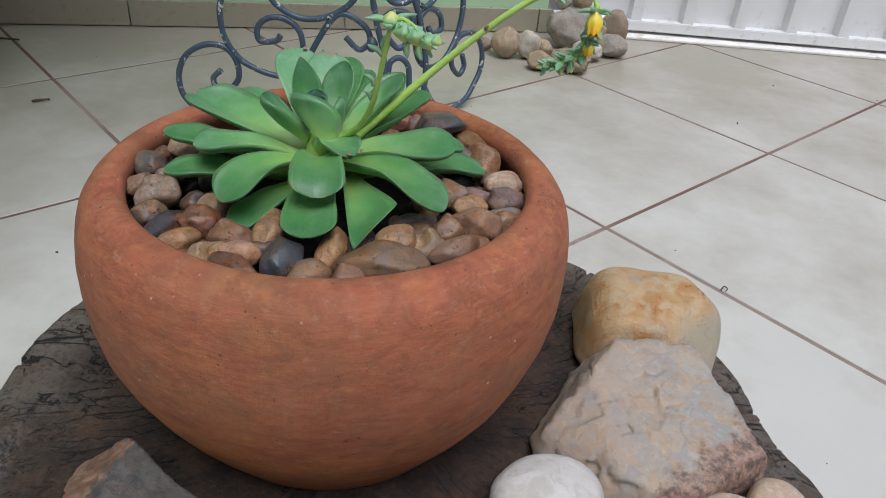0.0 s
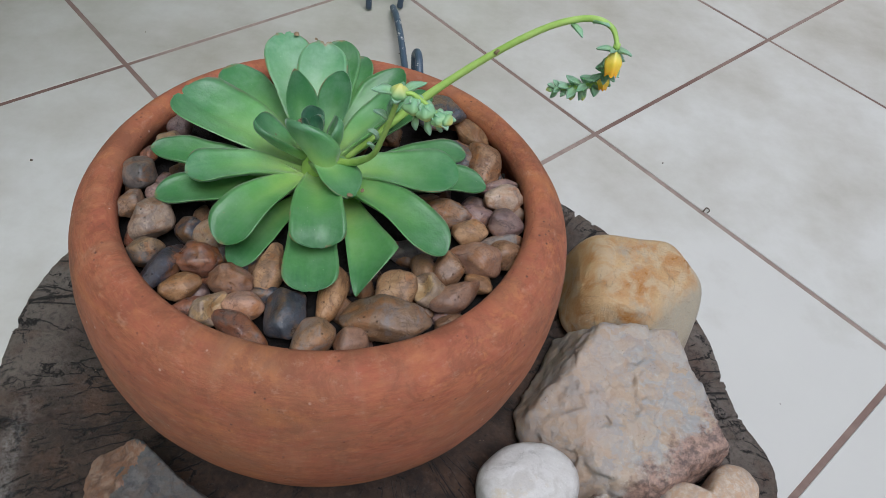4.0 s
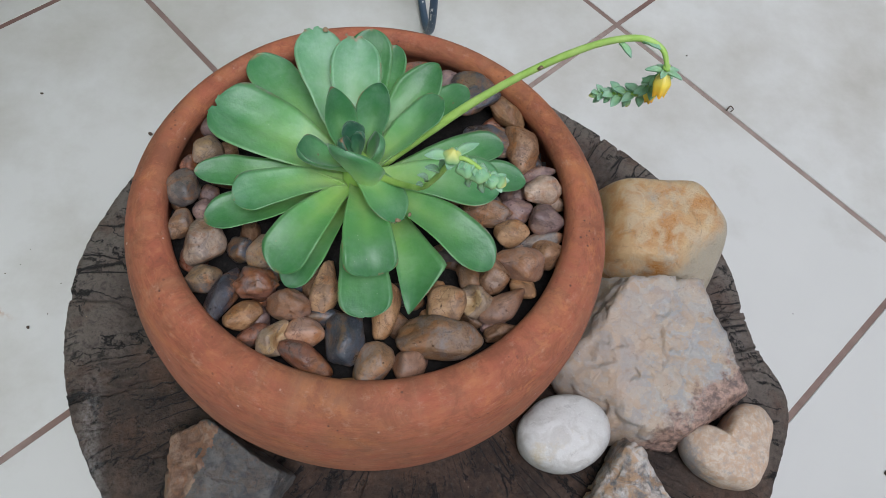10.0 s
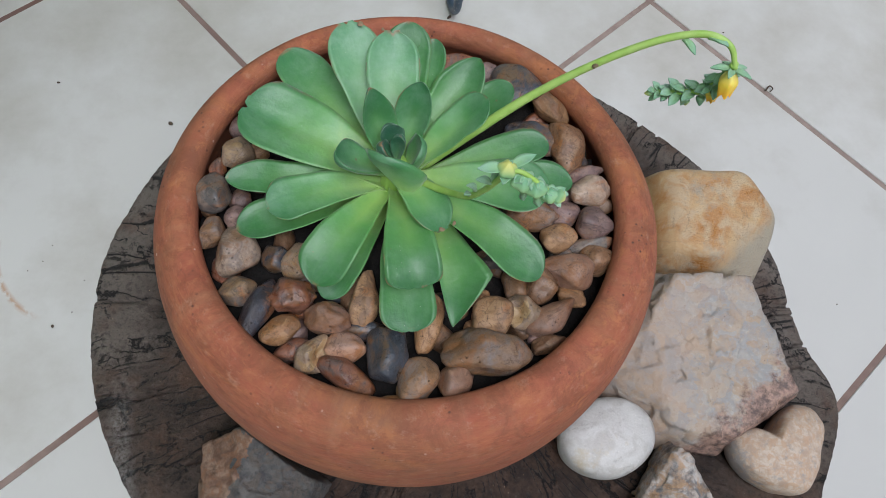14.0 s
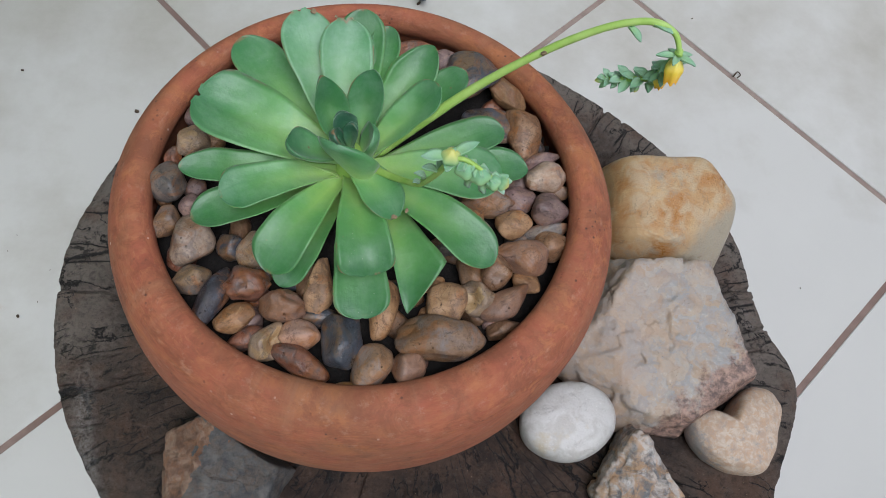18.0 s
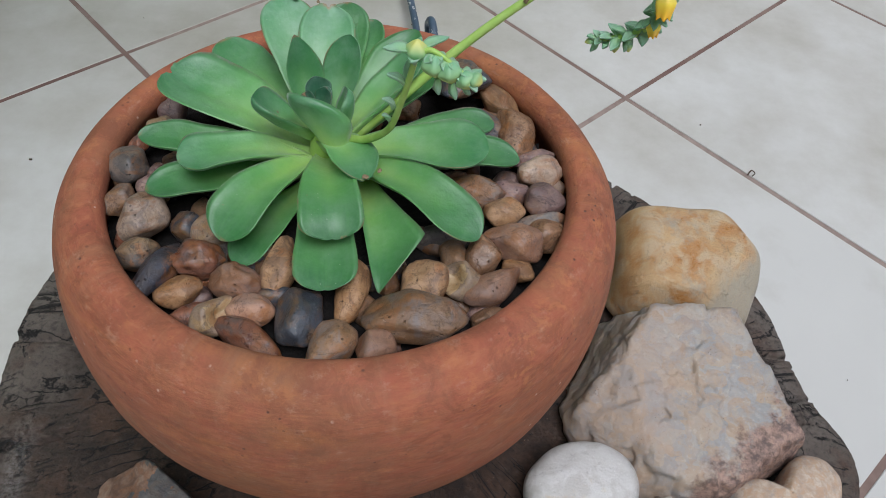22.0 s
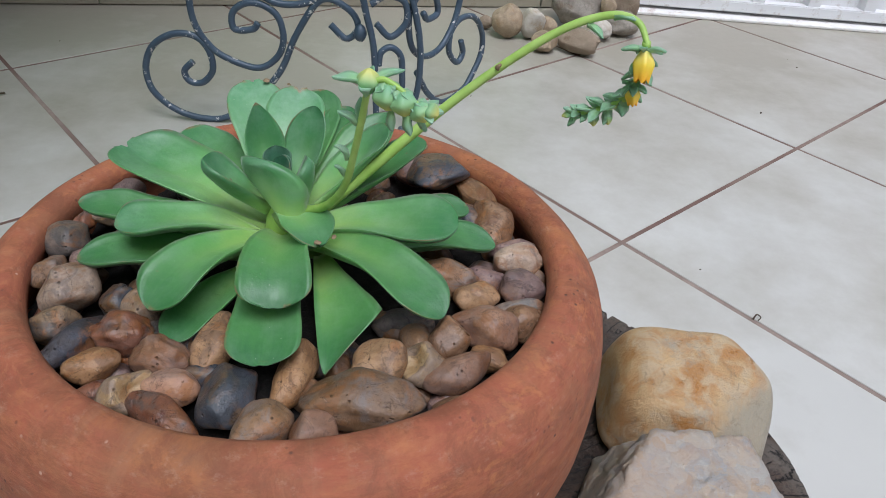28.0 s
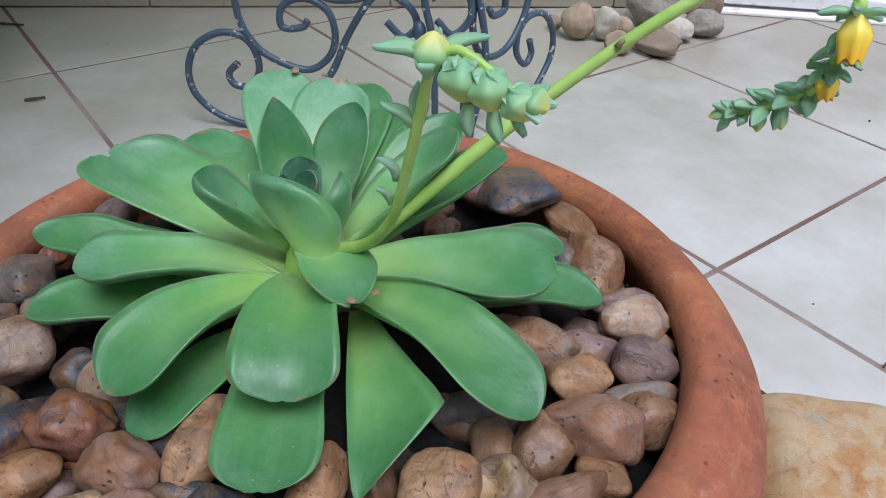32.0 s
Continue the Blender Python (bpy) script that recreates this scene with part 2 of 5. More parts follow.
grey = k.math("MULTIPLY", k.ramp(k.math("ADD", rad, k.math("MULTIPLY", wide, 0.16)), (0.30, 0.0), (0.36, 1.0)), k.ramp(k.math("ADD", y, k.math("MULTIPLY", cloud, 0.2)), (-0.2, 0.05), (0.08, 0.85)))
col = k.mix(grey, col, (0.2, 0.168, 0.142))
# reddish heartwood, darkened further to paint the shade round the bowl
core_shade = k.math("MULTIPLY", k.ramp(k.math("ADD", rad, k.math("MULTIPLY", k.math("SUBTRACT", wide, 0.5), 0.12)), (0.18, 1.0), (0.25, 0.0)), 0.8)
col = k.mix(core_shade, col, k.mix(k.ramp(cloud, (0.4, 0.0), (0.62, 1.0)), (0.026, 0.014, 0.01), (0.085, 0.047, 0.031)))
hoop = k.math("ABSOLUTE", k.math("SUBTRACT", k.math("ADD", rad, k.math("MULTIPLY", k.math("SUBTRACT", wide, 0.5), 0.05)), 0.238))
col = k.mix(k.math("MULTIPLY", k.ramp(hoop, (0.004, 1.0), (0.022, 0.0)), 0.4), col, (0.035, 0.023, 0.018))
rust = k.math("MULTIPLY", k.ramp(k.noise(22, 6, 0.65, k.at((1, 1, 1), (2, 6, 0))), (0.5, 0.0), (0.64, 1.0)), 0.65)
col = k.mix(rust, col, (0.12, 0.062, 0.036))
col = k.mix(k.math("MULTIPLY", k.ramp(fibre, (0.36, 1.0), (0.5, 0.0)), 0.55), col, (0.02, 0.014, 0.011))
col = k.mix(k.math("MULTIPLY", k.ramp(fibre, (0.56, 0.0), (0.74, 1.0)), 0.45), col, (0.2, 0.165, 0.135))
worn = k.math("MULTIPLY", k.ramp(k.noise(7, 4, 0.6, k.at((1, 1, 1), (8, 5, 0))), (0.6, 0.0), (0.7, 1.0)), k.ramp(k.math("ADD", rad, k.math("MULTIPLY", k.math("SUBTRACT", cloud, 0.5), 0.06)), (0.255, 0.0), (0.29, 1.0)))
col = k.mix(k.math("MULTIPLY", worn, 0.6), col, (0.3, 0.28, 0.26))
warp = k.math("MULTIPLY", k.math("SUBTRACT", k.noise(45, 6, 0.65), 0.5), 0.075)
check = k.cells(11, k.join(k.math("ADD", k.math("MULTIPLY", ang, 1.5), warp), k.math("ADD", k.math("MULTIPLY", rad, 1.6), k.math("MULTIPLY", warp, 1.8)), 0.0), "DISTANCE_TO_EDGE")
hair = k.math("MULTIPLY", k.ramp(check, (0.018, 1.0), (0.038, 0.0)), k.ramp(k.noise(24, 5, 0.65), (0.46, 0.0), (0.5, 1.0)))
fine_check = k.cells(32, k.join(k.math("ADD", k.math("MULTIPLY", ang, 1.3), warp), k.math("ADD", k.math("MULTIPLY", rad, 1.7), k.math("MULTIPLY", warp, 1.2)), 3.0), "DISTANCE_TO_EDGE")
hair = k.math("MAXIMUM", hair, k.math("MULTIPLY", k.ramp(fine_check, (0.02, 0.85), (0.06, 0.0)), k.ramp(k.noise(38, 4, 0.6, k.at((1, 1, 1), (4, 9, 0))), (0.57, 0.0), (0.61, 1.0))))
col = k.mix(k.math("MULTIPLY", hair, 0.92), col, (0.005, 0.004, 0.004))
rub = k.math("MULTIPLY", k.ramp(k.math("ABSOLUTE", k.math("SUBTRACT", k.math("ADD", rad, k.math("MULTIPLY", ang, -0.034)), 0.3615)), (0.002, 1.0), (0.01, 0.0)), k.ramp(k.math("ABSOLUTE", k.math("ADD", ang, 2.68)), (0.12, 1.0), (0.3, 0.0)))
col = k.mix(k.math("MULTIPLY", rub, k.ramp(fibre, (0.4, 0.05), (0.6, 0.6))), col, (0.36, 0.34, 0.325))
dust = k.math("MULTIPLY", k.ramp(k.cells(260), (0.06, 1.0), (0.13, 0.0)), k.ramp(k.noise(40, 2), (0.6, 0.0), (0.65, 1.0)))
col = k.mix(dust, col, (0.42, 0.3, 0.18))
k.bump(fibre, 1.0, 0.003)
k.bump(k.noise(60, 8, 0.75), 0.5, 0.003)
k.bump(rings, 0.4, 0.002)
k.bump(k.math("SUBTRACT", 1.0, hair), 1.0, 0.003)
M_WOOD = k.done(col, k.ramp(cloud, (0.3, 0.65), (0.7, 0.95)))

# leaves: u runs from base to tip, v across
def leaf_material(name, base, belly, tip, bloom, gloss):
    k = Mat(name, gloss, coords="UV")
    u, v, _ = k.split(k.tc)
    obj = k.n.new("ShaderNodeTexCoord").outputs["Object"]
    cloud = k.noise(110, 5, 0.6, obj)
    uu = k.math("ADD", u, k.math("MULTIPLY", k.math("SUBTRACT", cloud, 0.5), 0.3))
    col = k.ramp(uu, (0.08, base), (0.45, belly), (0.72, tuple(0.45 * p + 0.55 * q for p, q in zip(belly, tip))), (1.0, tip))
    side = k.math("ABSOLUTE", k.math("SUBTRACT", v, 0.5))
    veins = k.noise(6, 3, 0.5, k.join(k.math("MULTIPLY", u, 0.35), k.math("MULTIPLY", v, 3.2), k.math("MULTIPLY", k.random(), 9.0)))
    col = k.mix(k.math("MULTIPLY", k.ramp(veins, (0.36, 0.0), (0.68, 1.0)), 0.14), col, belly)
    keel = k.math("MULTIPLY", k.ramp(side, (0.0, 1.0), (0.32, 0.0)), k.ramp(u, (0.15, 0.6), (0.8, 0.0)))
    col = k.mix(keel, col, base)
    powder = k.math("MULTIPLY", k.ramp(k.noise(75, 7, 0.68, k.at((1, 1, 1), (2, 4, 1), obj)), (0.42, 0.0), (0.66, 1.0)), bloom * 1.15)
    col = k.mix(powder, col, (0.4, 0.54, 0.43))
    edge = k.math("MULTIPLY", k.ramp(side, (0.46, 0.0), (0.492, 1.0)), 0.15)
    col = k.mix(edge, col, (0.25, 0.36, 0.12))
    rim = k.math("MULTIPLY", k.math("MAXIMUM", k.ramp(side, (0.47, 0.0), (0.49, 1.0)), k.ramp(u, (0.975, 0.0), (0.99, 1.0))), k.ramp(k.noise(55, 5, 0.65, k.at((1, 1, 1), (6, 1, 3), obj)), (0.52, 0.0), (0.6, 1.0)))
    col = k.mix(k.math("MULTIPLY", rim, k.ramp(u, (0.6, 0.0), (0.85, 0.8))), col, (0.28, 0.15, 0.08))
    scar = k.math("MULTIPLY", k.ramp(k.cells(150, obj), (0.07, 1.0), (0.16, 0.0)), k.ramp(k.noise(60, 2, 0.5, obj), (0.66, 0.0), (0.7, 1.0)))
    col = k.mix(k.math("MULTIPLY", scar, 0.8), col, (0.2, 0.12, 0.06))
    grey = k.math("MULTIPLY", k.ramp(k.cells(320, obj), (0.05, 1.0), (0.1, 0.0)), k.ramp(k.noise(35, 2, 0.5, obj), (0.6, 0.0), (0.66, 1.0)))
    col = k.mix(k.math("MULTIPLY", grey, 0.5), col, (0.5, 0.52, 0.42))
    k.b.inputs["Specular IOR Level"].default_value = 0.5
    k.b.inputs["Coat Weight"].default_value = 0.1
    k.b.inputs["Coat Roughness"].default_value = 0.3
    k.b.inputs["Sheen Weight"].default_value = 0.2
    k.b.inputs["Sheen Roughness"].default_value = 0.35
    k.b.inputs["Sheen Tint"].default_value = (0.95, 1.0, 0.95, 1)
    k.b.inputs["Subsurface Weight"].default_value = 0.12
    k.b.inputs["Subsurface Radius"].default_value = (0.003, 0.006, 0.002)
    k.b.inputs["Subsurface Scale"].default_value = 0.5
    k.bump(k.noise(420, 3, 0.5, obj), 0.12, 0.0004)
    k.bump(cloud, 0.25, 0.002)
    k.bump(k.noise(38, 4, 0.55, k.at((1, 1, 1), (7, 3, 9), obj)), 0.3, 0.004)
    k.bump(veins, 0.06, 0.001)
    return k.done(col, k.math("ADD", k.math("MULTIPLY", powder, 0.4), gloss + 0.14))


M_LEAF = leaf_material("fleshy leaf", (0.35, 0.54, 0.13), (0.12, 0.325, 0.083), (0.033, 0.142, 0.044), 0.1, 0.3)
M_YOUNG = leaf_material("young leaf", (0.32, 0.5, 0.16), (0.105, 0.3, 0.095), (0.038, 0.16, 0.06), 0.15, 0.3)
M_PALE = leaf_material("powdery leaf", (0.39, 0.57, 0.16), (0.152, 0.365, 0.113), (0.047, 0.185, 0.066), 0.15, 0.3)
M_BLOOM = leaf_material("frosted leaf", (0.4, 0.57, 0.25), (0.19, 0.39, 0.17), (0.1, 0.285, 0.13), 0.26, 0.32)
M_DARK = leaf_material("heart leaf", (0.12, 0.24, 0.1), (0.05, 0.16, 0.075), (0.025, 0.1, 0.055), 0.2, 0.26)
M_SEPAL = leaf_material("flower stalk leaflet", (0.27, 0.46, 0.2), (0.25, 0.45, 0.25), (0.22, 0.42, 0.27), 0.4, 0.5)

k = Mat("green flower stalk", 0.45, zoom=2.5)
col = k.mix(k.ramp(k.noise(40, 4), (0.3, 0.0), (0.7, 1.0)), (0.32, 0.52, 0.085), (0.46, 0.64, 0.18))
fleck = k.math("MULTIPLY", k.ramp(k.cells(160), (0.06, 1.0), (0.12, 0.0)), k.ramp(k.noise(70, 2), (0.6, 0.0), (0.66, 1.0)))
M_STEM = k.done(k.mix(fleck, col, (0.25, 0.13, 0.05)))

k = Mat("yellow petal", 0.5, coords="UV")
u, v, _ = k.split(k.tc)
k.b.inputs["Subsurface Weight"].default_value = 0.2
k.b.inputs["Subsurface Radius"].default_value = (0.004, 0.002, 0.001)
M_FLOWER = k.done(k.ramp(u, (0.0, (0.75, 0.68, 0.2)), (0.5, (0.9, 0.66, 0.06)), (0.97, (0.9, 0.46, 0.02))))
k = Mat("unopened bud", 0.5, coords="UV")
u, v, _ = k.split(k.tc)
M_BUD = k.done(k.ramp(u, (0.1, (0.2, 0.42, 0.23)), (0.55, (0.3, 0.5, 0.22)), (0.95, (0.62, 0.62, 0.17))))

k = Mat("potting soil", 0.95, zoom=2.0)
crumb = k.noise(170, 6, 0.75)
k.bump(crumb, 1.0, 0.004)
M_SOIL = k.done(k.mix(k.ramp(crumb, (0.35, 0.0), (0.75, 1.0)), (0.004, 0.003, 0.003), (0.026, 0.019, 0.015)))


def pebble_material(name, a, b, c, rough=0.5, bands=0.0, speck=0.0):
    """Two body tones, a third in veins or patches, rust in the hollows of the noise, pits and hair cracks."""
    k = Mat(name, rough, zoom=4.0)
    v = shifted(k)
    body = k.noise(30, 7, 0.66, v, 0.5)
    col = k.mix(k.ramp(body, (0.36, 0.0), (0.64, 1.0)), a, b)
    patch = k.ramp(k.noise(19, 5, 0.6, k.at((1, 1, 1.8), (4, 1, 7), v, (0.5, 0.3, 0.2)), 0.8), (0.5, 0.0), (0.6, 1.0))
    col = k.mix(k.math("MULTIPLY", patch, 0.85), col, c)
    if bands:
        wave = k.noise(40, 3, 0.5, k.at((0.25, 1, 2), None, v, (0.4, 0.7, 0.3)), 1.0)
        col = k.mix(k.math("MULTIPLY", k.ramp(wave, (0.5, 0.0), (0.57, 1.0)), bands), col, c)
    rust = k.ramp(k.noise(15, 7, 0.66, k.at((1, 1, 1.4), (3, 8, 2), v), 0.9), (0.53, 0.0), (0.62, 1.0))
    col = k.mix(k.math("MULTIPLY", rust, 0.55), col, (0.31, 0.13, 0.045))
    hs = k.n.new("ShaderNodeHueSaturation")
    k.put(hs, "Color", col)
    k.put(hs, "Value", k.math("ADD", 0.62, k.math("MULTIPLY", k.random(), 0.5)))
    k.put(hs, "Saturation", 1.08)
    pits = k.math("MULTIPLY", k.ramp(k.cells(95, v), (0.12, 1.0), (0.26, 0.0)), k.ramp(k.noise(40, 3, 0.6, v), (0.56, 0.0), (0.62, 1.0)))
    col = k.mix(k.math("MULTIPLY", pits, 0.75), hs.outputs[0], tuple(t * 0.25 for t in a))
    chalk = k.math("MULTIPLY", k.ramp(k.noise(85, 8, 0.78, v), (0.6, 0.0), (0.7, 1.0)), 0.3 + speck)
    col = k.mix(chalk, col, (0.6, 0.52, 0.43))
    vein = k.ramp(k.math("ABSOLUTE", k.math("SUBTRACT", k.noise(12, 6, 0.6, k.at((1, 1, 1), (9, 2, 5), v), 1.2), 0.5)), (0.003, 1.0), (0.012, 0.0))
    col = k.mix(k.math("MULTIPLY", vein, 0.6), col, tuple(t * 0.3 for t in a))
    speckle = k.ramp(k.noise(150, 6, 0.75, v), (0.38, 1.0), (0.48, 0.0))
    col = k.mix(k.math("MULTIPLY", speckle, 0.4), col, tuple(t * 0.35 for t in a))
    k.bump(k.noise(110, 6, 0.65, v), 0.4, 0.0008)
    k.bump(body, 0.4, 0.0022)
    k.bump(k.math("SUBTRACT", 1.0, pits), 0.7, 0.0012)
    k.bump(k.math("SUBTRACT", 1.0, vein), 0.4, 0.0006)
    return k.done(col, k.ramp(body, (0.3, rough - 0.14), (0.7, rough + 0.15)))


TONES = {
    "mauve": ((0.15, 0.1, 0.095), (0.25, 0.165, 0.15), (0.3, 0.2, 0.16)),
    "tan": ((0.28, 0.16, 0.085), (0.42, 0.27, 0.16), (0.19, 0.12, 0.08)),
    "brown": ((0.13, 0.07, 0.04), (0.235, 0.135, 0.08), (0.3, 0.19, 0.12)),
    "grey": ((0.11, 0.1, 0.095), (0.18, 0.16, 0.145), (0.24, 0.18, 0.14)),
    "umber": ((0.19, 0.105, 0.055), (0.3, 0.185, 0.11), (0.2, 0.16, 0.14)),
    "pale": ((0.38, 0.27, 0.19), (0.54, 0.42, 0.33), (0.26, 0.2, 0.17)),
    "black": ((0.022, 0.019, 0.023), (0.055, 0.046, 0.048), (0.06, 0.068, 0.088)),
    "banded": ((0.17, 0.115, 0.07), (0.28, 0.185, 0.11), (0.1, 0.09, 0.085)),
    "russet": ((0.19, 0.075, 0.045), (0.32, 0.15, 0.095), (0.13, 0.1, 0.09)),
    "pink": ((0.32, 0.17, 0.11), (0.46, 0.28, 0.19), (0.3, 0.2, 0.16)),
    "orange": ((0.33, 0.185, 0.09), (0.46, 0.28, 0.16), (0.22, 0.12, 0.065)),
    "slate": ((0.04, 0.045, 0.055), (0.09, 0.1, 0.12), (0.19, 0.12, 0.07)),
    "split": ((0.23, 0.16, 0.11), (0.35, 0.265, 0.2), (0.38, 0.26, 0.14)),
    "fresh": ((0.42, 0.28, 0.14), (0.58, 0.45, 0.29), (0.34, 0.22, 0.11)),
}
WORDS = {
    "mauve": "rounded mauve-grey river pebble on the potting soil",
    "tan": "smooth tan river pebble on the potting soil",
    "brown": "glossy brown river pebble on the potting soil",
    "grey": "dull grey flat pebble on the potting soil",
    "umber": "large brown mottled pebble on the potting soil",
    "pale": "pale cream pebble with grey veins in the pot",
    "black": "black shiny pebble on the potting soil",
    "banded": "brown pebble with dark bands in the pot",
    "russet": "knobbly reddish brown pebble in the pot",
    "pink": "pinkish brown rounded pebble in the pot",
    "orange": "orange-brown smooth pebble in the pot",
    "slate": "dark blue-grey slate pebble in the pot",
    "split": "tan pebble with a broken yellow face in the pot",
}
M_PEBBLE = {t: pebble_material(t + " pebble", *c, rough=0.36 if t in ("brown", "black", "slate", "russet") else 0.47, bands=0.7 if t in ("banded", "orange") else 0.25) for t, c in TONES.items()}


def stone_material(name, a, b, c, d, rough=0.7, scale=18.0, gloss_var=0.15, facets=0.0, flank=None, relief=1.0, cracked=0.0, hard=0.16):
    """a and b: body, c: patches of another mineral, d: stains in hollows of the noise."""
    k = Mat(name, rough, zoom=3.0)
    body = k.noise(scale, 7, 0.65, None, 0.4)
    col = k.mix(k.ramp(body, (0.5 - hard, 0.0), (0.5 + hard, 1.0)), a, b)
    chip = k.cells(scale * 3.2, k.at((1, 1, 1.6)), "F1", "Color")
    sep = k.n.new("ShaderNodeSeparateColor")
    k.put(sep, 0, chip)
    pat = k.math("MULTIPLY", k.ramp(k.noise(scale * 1.6, 5, 0.6, k.at((1, 1, 1), (7, 3, 2)), 0.8), (0.47, 0.0), (0.6, 1.0)), 0.75)
    col = k.mix(pat, col, c)
    if facets:
        col = k.mix(k.math("MULTIPLY", sep.outputs[0], facets), col, c)
    st = k.math("MULTIPLY", k.ramp(k.noise(scale * 0.9, 7, 0.7, k.at((1, 1, 1), (1, 9, 4))), (0.56, 0.0), (0.68, 1.0)), 0.8)
    col = k.mix(st, col, d)
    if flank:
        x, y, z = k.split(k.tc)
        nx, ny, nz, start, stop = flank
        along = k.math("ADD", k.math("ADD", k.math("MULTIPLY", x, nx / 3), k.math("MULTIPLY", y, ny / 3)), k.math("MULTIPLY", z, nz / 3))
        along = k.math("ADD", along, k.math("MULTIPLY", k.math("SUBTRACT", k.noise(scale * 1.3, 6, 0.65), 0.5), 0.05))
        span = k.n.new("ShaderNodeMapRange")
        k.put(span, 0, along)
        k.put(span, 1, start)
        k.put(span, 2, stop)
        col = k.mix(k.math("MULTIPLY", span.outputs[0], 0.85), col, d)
    grit = k.noise(scale * 16, 4, 0.7)
    col = k.mix(k.math("MULTIPLY", k.ramp(grit, (0.6, 0.0), (0.75, 1.0)), 0.35), col, tuple(t * 0.4 for t in a))
    col = k.mix(k.math("MULTIPLY", k.ramp(grit, (0.28, 1.0), (0.42, 0.0)), 0.3), col, tuple(min(1.0, t * 1.5) for t in b))
    if cracked:
        line = k.math("ABSOLUTE", k.math("SUBTRACT", k.noise(scale * 0.8, 9, 0.62, k.at((1, 1, 1), (5, 6, 2)), 0.5), 0.5))
        crack = k.math("MULTIPLY", k.ramp(line, (0.001, 1.0), (0.008, 0.0)), k.ramp(k.noise(scale * 1.1, 3, 0.5, k.at((1, 1, 1), (2, 8, 6))), (0.5, 0.0), (0.58, 1.0)))
        col = k.mix(k.math("MULTIPLY", crack, cracked), col, tuple(t * 0.45 for t in c))
        k.bump(k.math("SUBTRACT", 1.0, crack), 0.5, 0.001)
    k.bump(grit, 0.5 * relief, 0.001)
    k.bump(body, 0.6 * relief, 0.004)
    k.bump(k.noise(scale * 4, 7, 0.7), 0.7 * relief, 0.0025)
    return k.done(col, k.ramp(body, (0.3, rough - gloss_var), (0.7, rough + 0.1)))


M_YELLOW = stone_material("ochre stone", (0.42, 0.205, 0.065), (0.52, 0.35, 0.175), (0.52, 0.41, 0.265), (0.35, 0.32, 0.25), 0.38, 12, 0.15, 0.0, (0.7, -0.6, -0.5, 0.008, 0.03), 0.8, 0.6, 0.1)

k = Mat("rough quartz", 0.5, zoom=3.0)
x, y, z = k.split(k.tc)
wob = k.n.new("ShaderNodeVectorMath")
k.put(wob, 0, k.tc)
bend = k.n.new("ShaderNodeTexNoise")
k.put(bend, "Vector", k.tc)
k.put(bend, "Scale", 22.0)
far = k.n.new("ShaderNodeVectorMath")
far.operation = "SCALE"
k.l.new(bend.outputs["Color"], far.inputs[0])
k.put(far, "Scale", 0.11)
k.l.new(far.outputs[0], wob.inputs[1])
grains = k.cells(30, wob.outputs[0], "F1", "Color")
sep = k.n.new("ShaderNodeSeparateColor")
k.put(sep, 0, grains)
mass = k.noise(17, 8, 0.66, None, 0.5)
glint = k.noise(75, 9, 0.75)
joints = k.cells(30, wob.outputs[0], "DISTANCE_TO_EDGE")
patch = k.math("ADD", k.math("MULTIPLY", sep.outputs[0], 0.3), k.noise(34, 9, 0.7, k.at((1, 1, 1.4), (3, 3, 1)), 0.5))
col = k.mix(k.ramp(patch, (0.5, 0.0), (0.76, 1.0)), (0.405, 0.31, 0.225), (0.315, 0.308, 0.3))
col = k.mix(k.math("MULTIPLY", k.ramp(mass, (0.5, 0.0), (0.66, 1.0)), 0.6), col, (0.37, 0.245, 0.155))
col = k.mix(k.math("MULTIPLY", k.ramp(sep.outputs[2], (0.55, 0.0), (0.85, 1.0)), 0.4), col, (0.44, 0.39, 0.33))
col = k.mix(k.math("MULTIPLY", k.ramp(glint, (0.55, 0.0), (0.68, 1.0)), 0.45), col, (0.56, 0.51, 0.44))
col = k.mix(k.math("MULTIPLY", k.ramp(glint, (0.32, 1.0), (0.45, 0.0)), 0.55), col, (0.29, 0.2, 0.145))
crease = k.math("MULTIPLY", k.ramp(joints, (0.005, 1.0), (0.035, 0.0)), k.ramp(k.noise(26, 4, 0.6, k.at((1, 1, 1), (8, 2, 5))), (0.56, 0.0), (0.64, 1.0)))
col = k.mix(k.math("MULTIPLY", crease, 0.35), col, (0.27, 0.18, 0.125))
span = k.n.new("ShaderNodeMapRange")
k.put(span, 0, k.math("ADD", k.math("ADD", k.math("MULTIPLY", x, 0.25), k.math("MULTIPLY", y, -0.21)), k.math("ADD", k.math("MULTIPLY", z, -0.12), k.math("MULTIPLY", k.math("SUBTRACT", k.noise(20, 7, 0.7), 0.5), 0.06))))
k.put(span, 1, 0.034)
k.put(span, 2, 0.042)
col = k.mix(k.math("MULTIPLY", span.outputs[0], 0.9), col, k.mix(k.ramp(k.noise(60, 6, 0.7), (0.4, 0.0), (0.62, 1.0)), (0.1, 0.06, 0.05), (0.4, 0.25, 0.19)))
pink = k.n.new("ShaderNodeMapRange")
k.put(pink, 0, k.math("ADD", k.math("MULTIPLY", x, -0.33), k.math("MULTIPLY", k.noise(18, 6, 0.65), 0.05)))
k.put(pink, 1, 0.02)
k.put(pink, 2, 0.05)
col = k.mix(k.math("MULTIPLY", pink.outputs[0], 0.35), col, (0.4, 0.29, 0.215))
pits = k.math("MULTIPLY", k.ramp(k.cells(170), (0.08, 1.0), (0.18, 0.0)), k.ramp(k.noise(30, 3), (0.56, 0.0), (0.64, 1.0)))
col = k.mix(pits, col, (0.1, 0.07, 0.06))
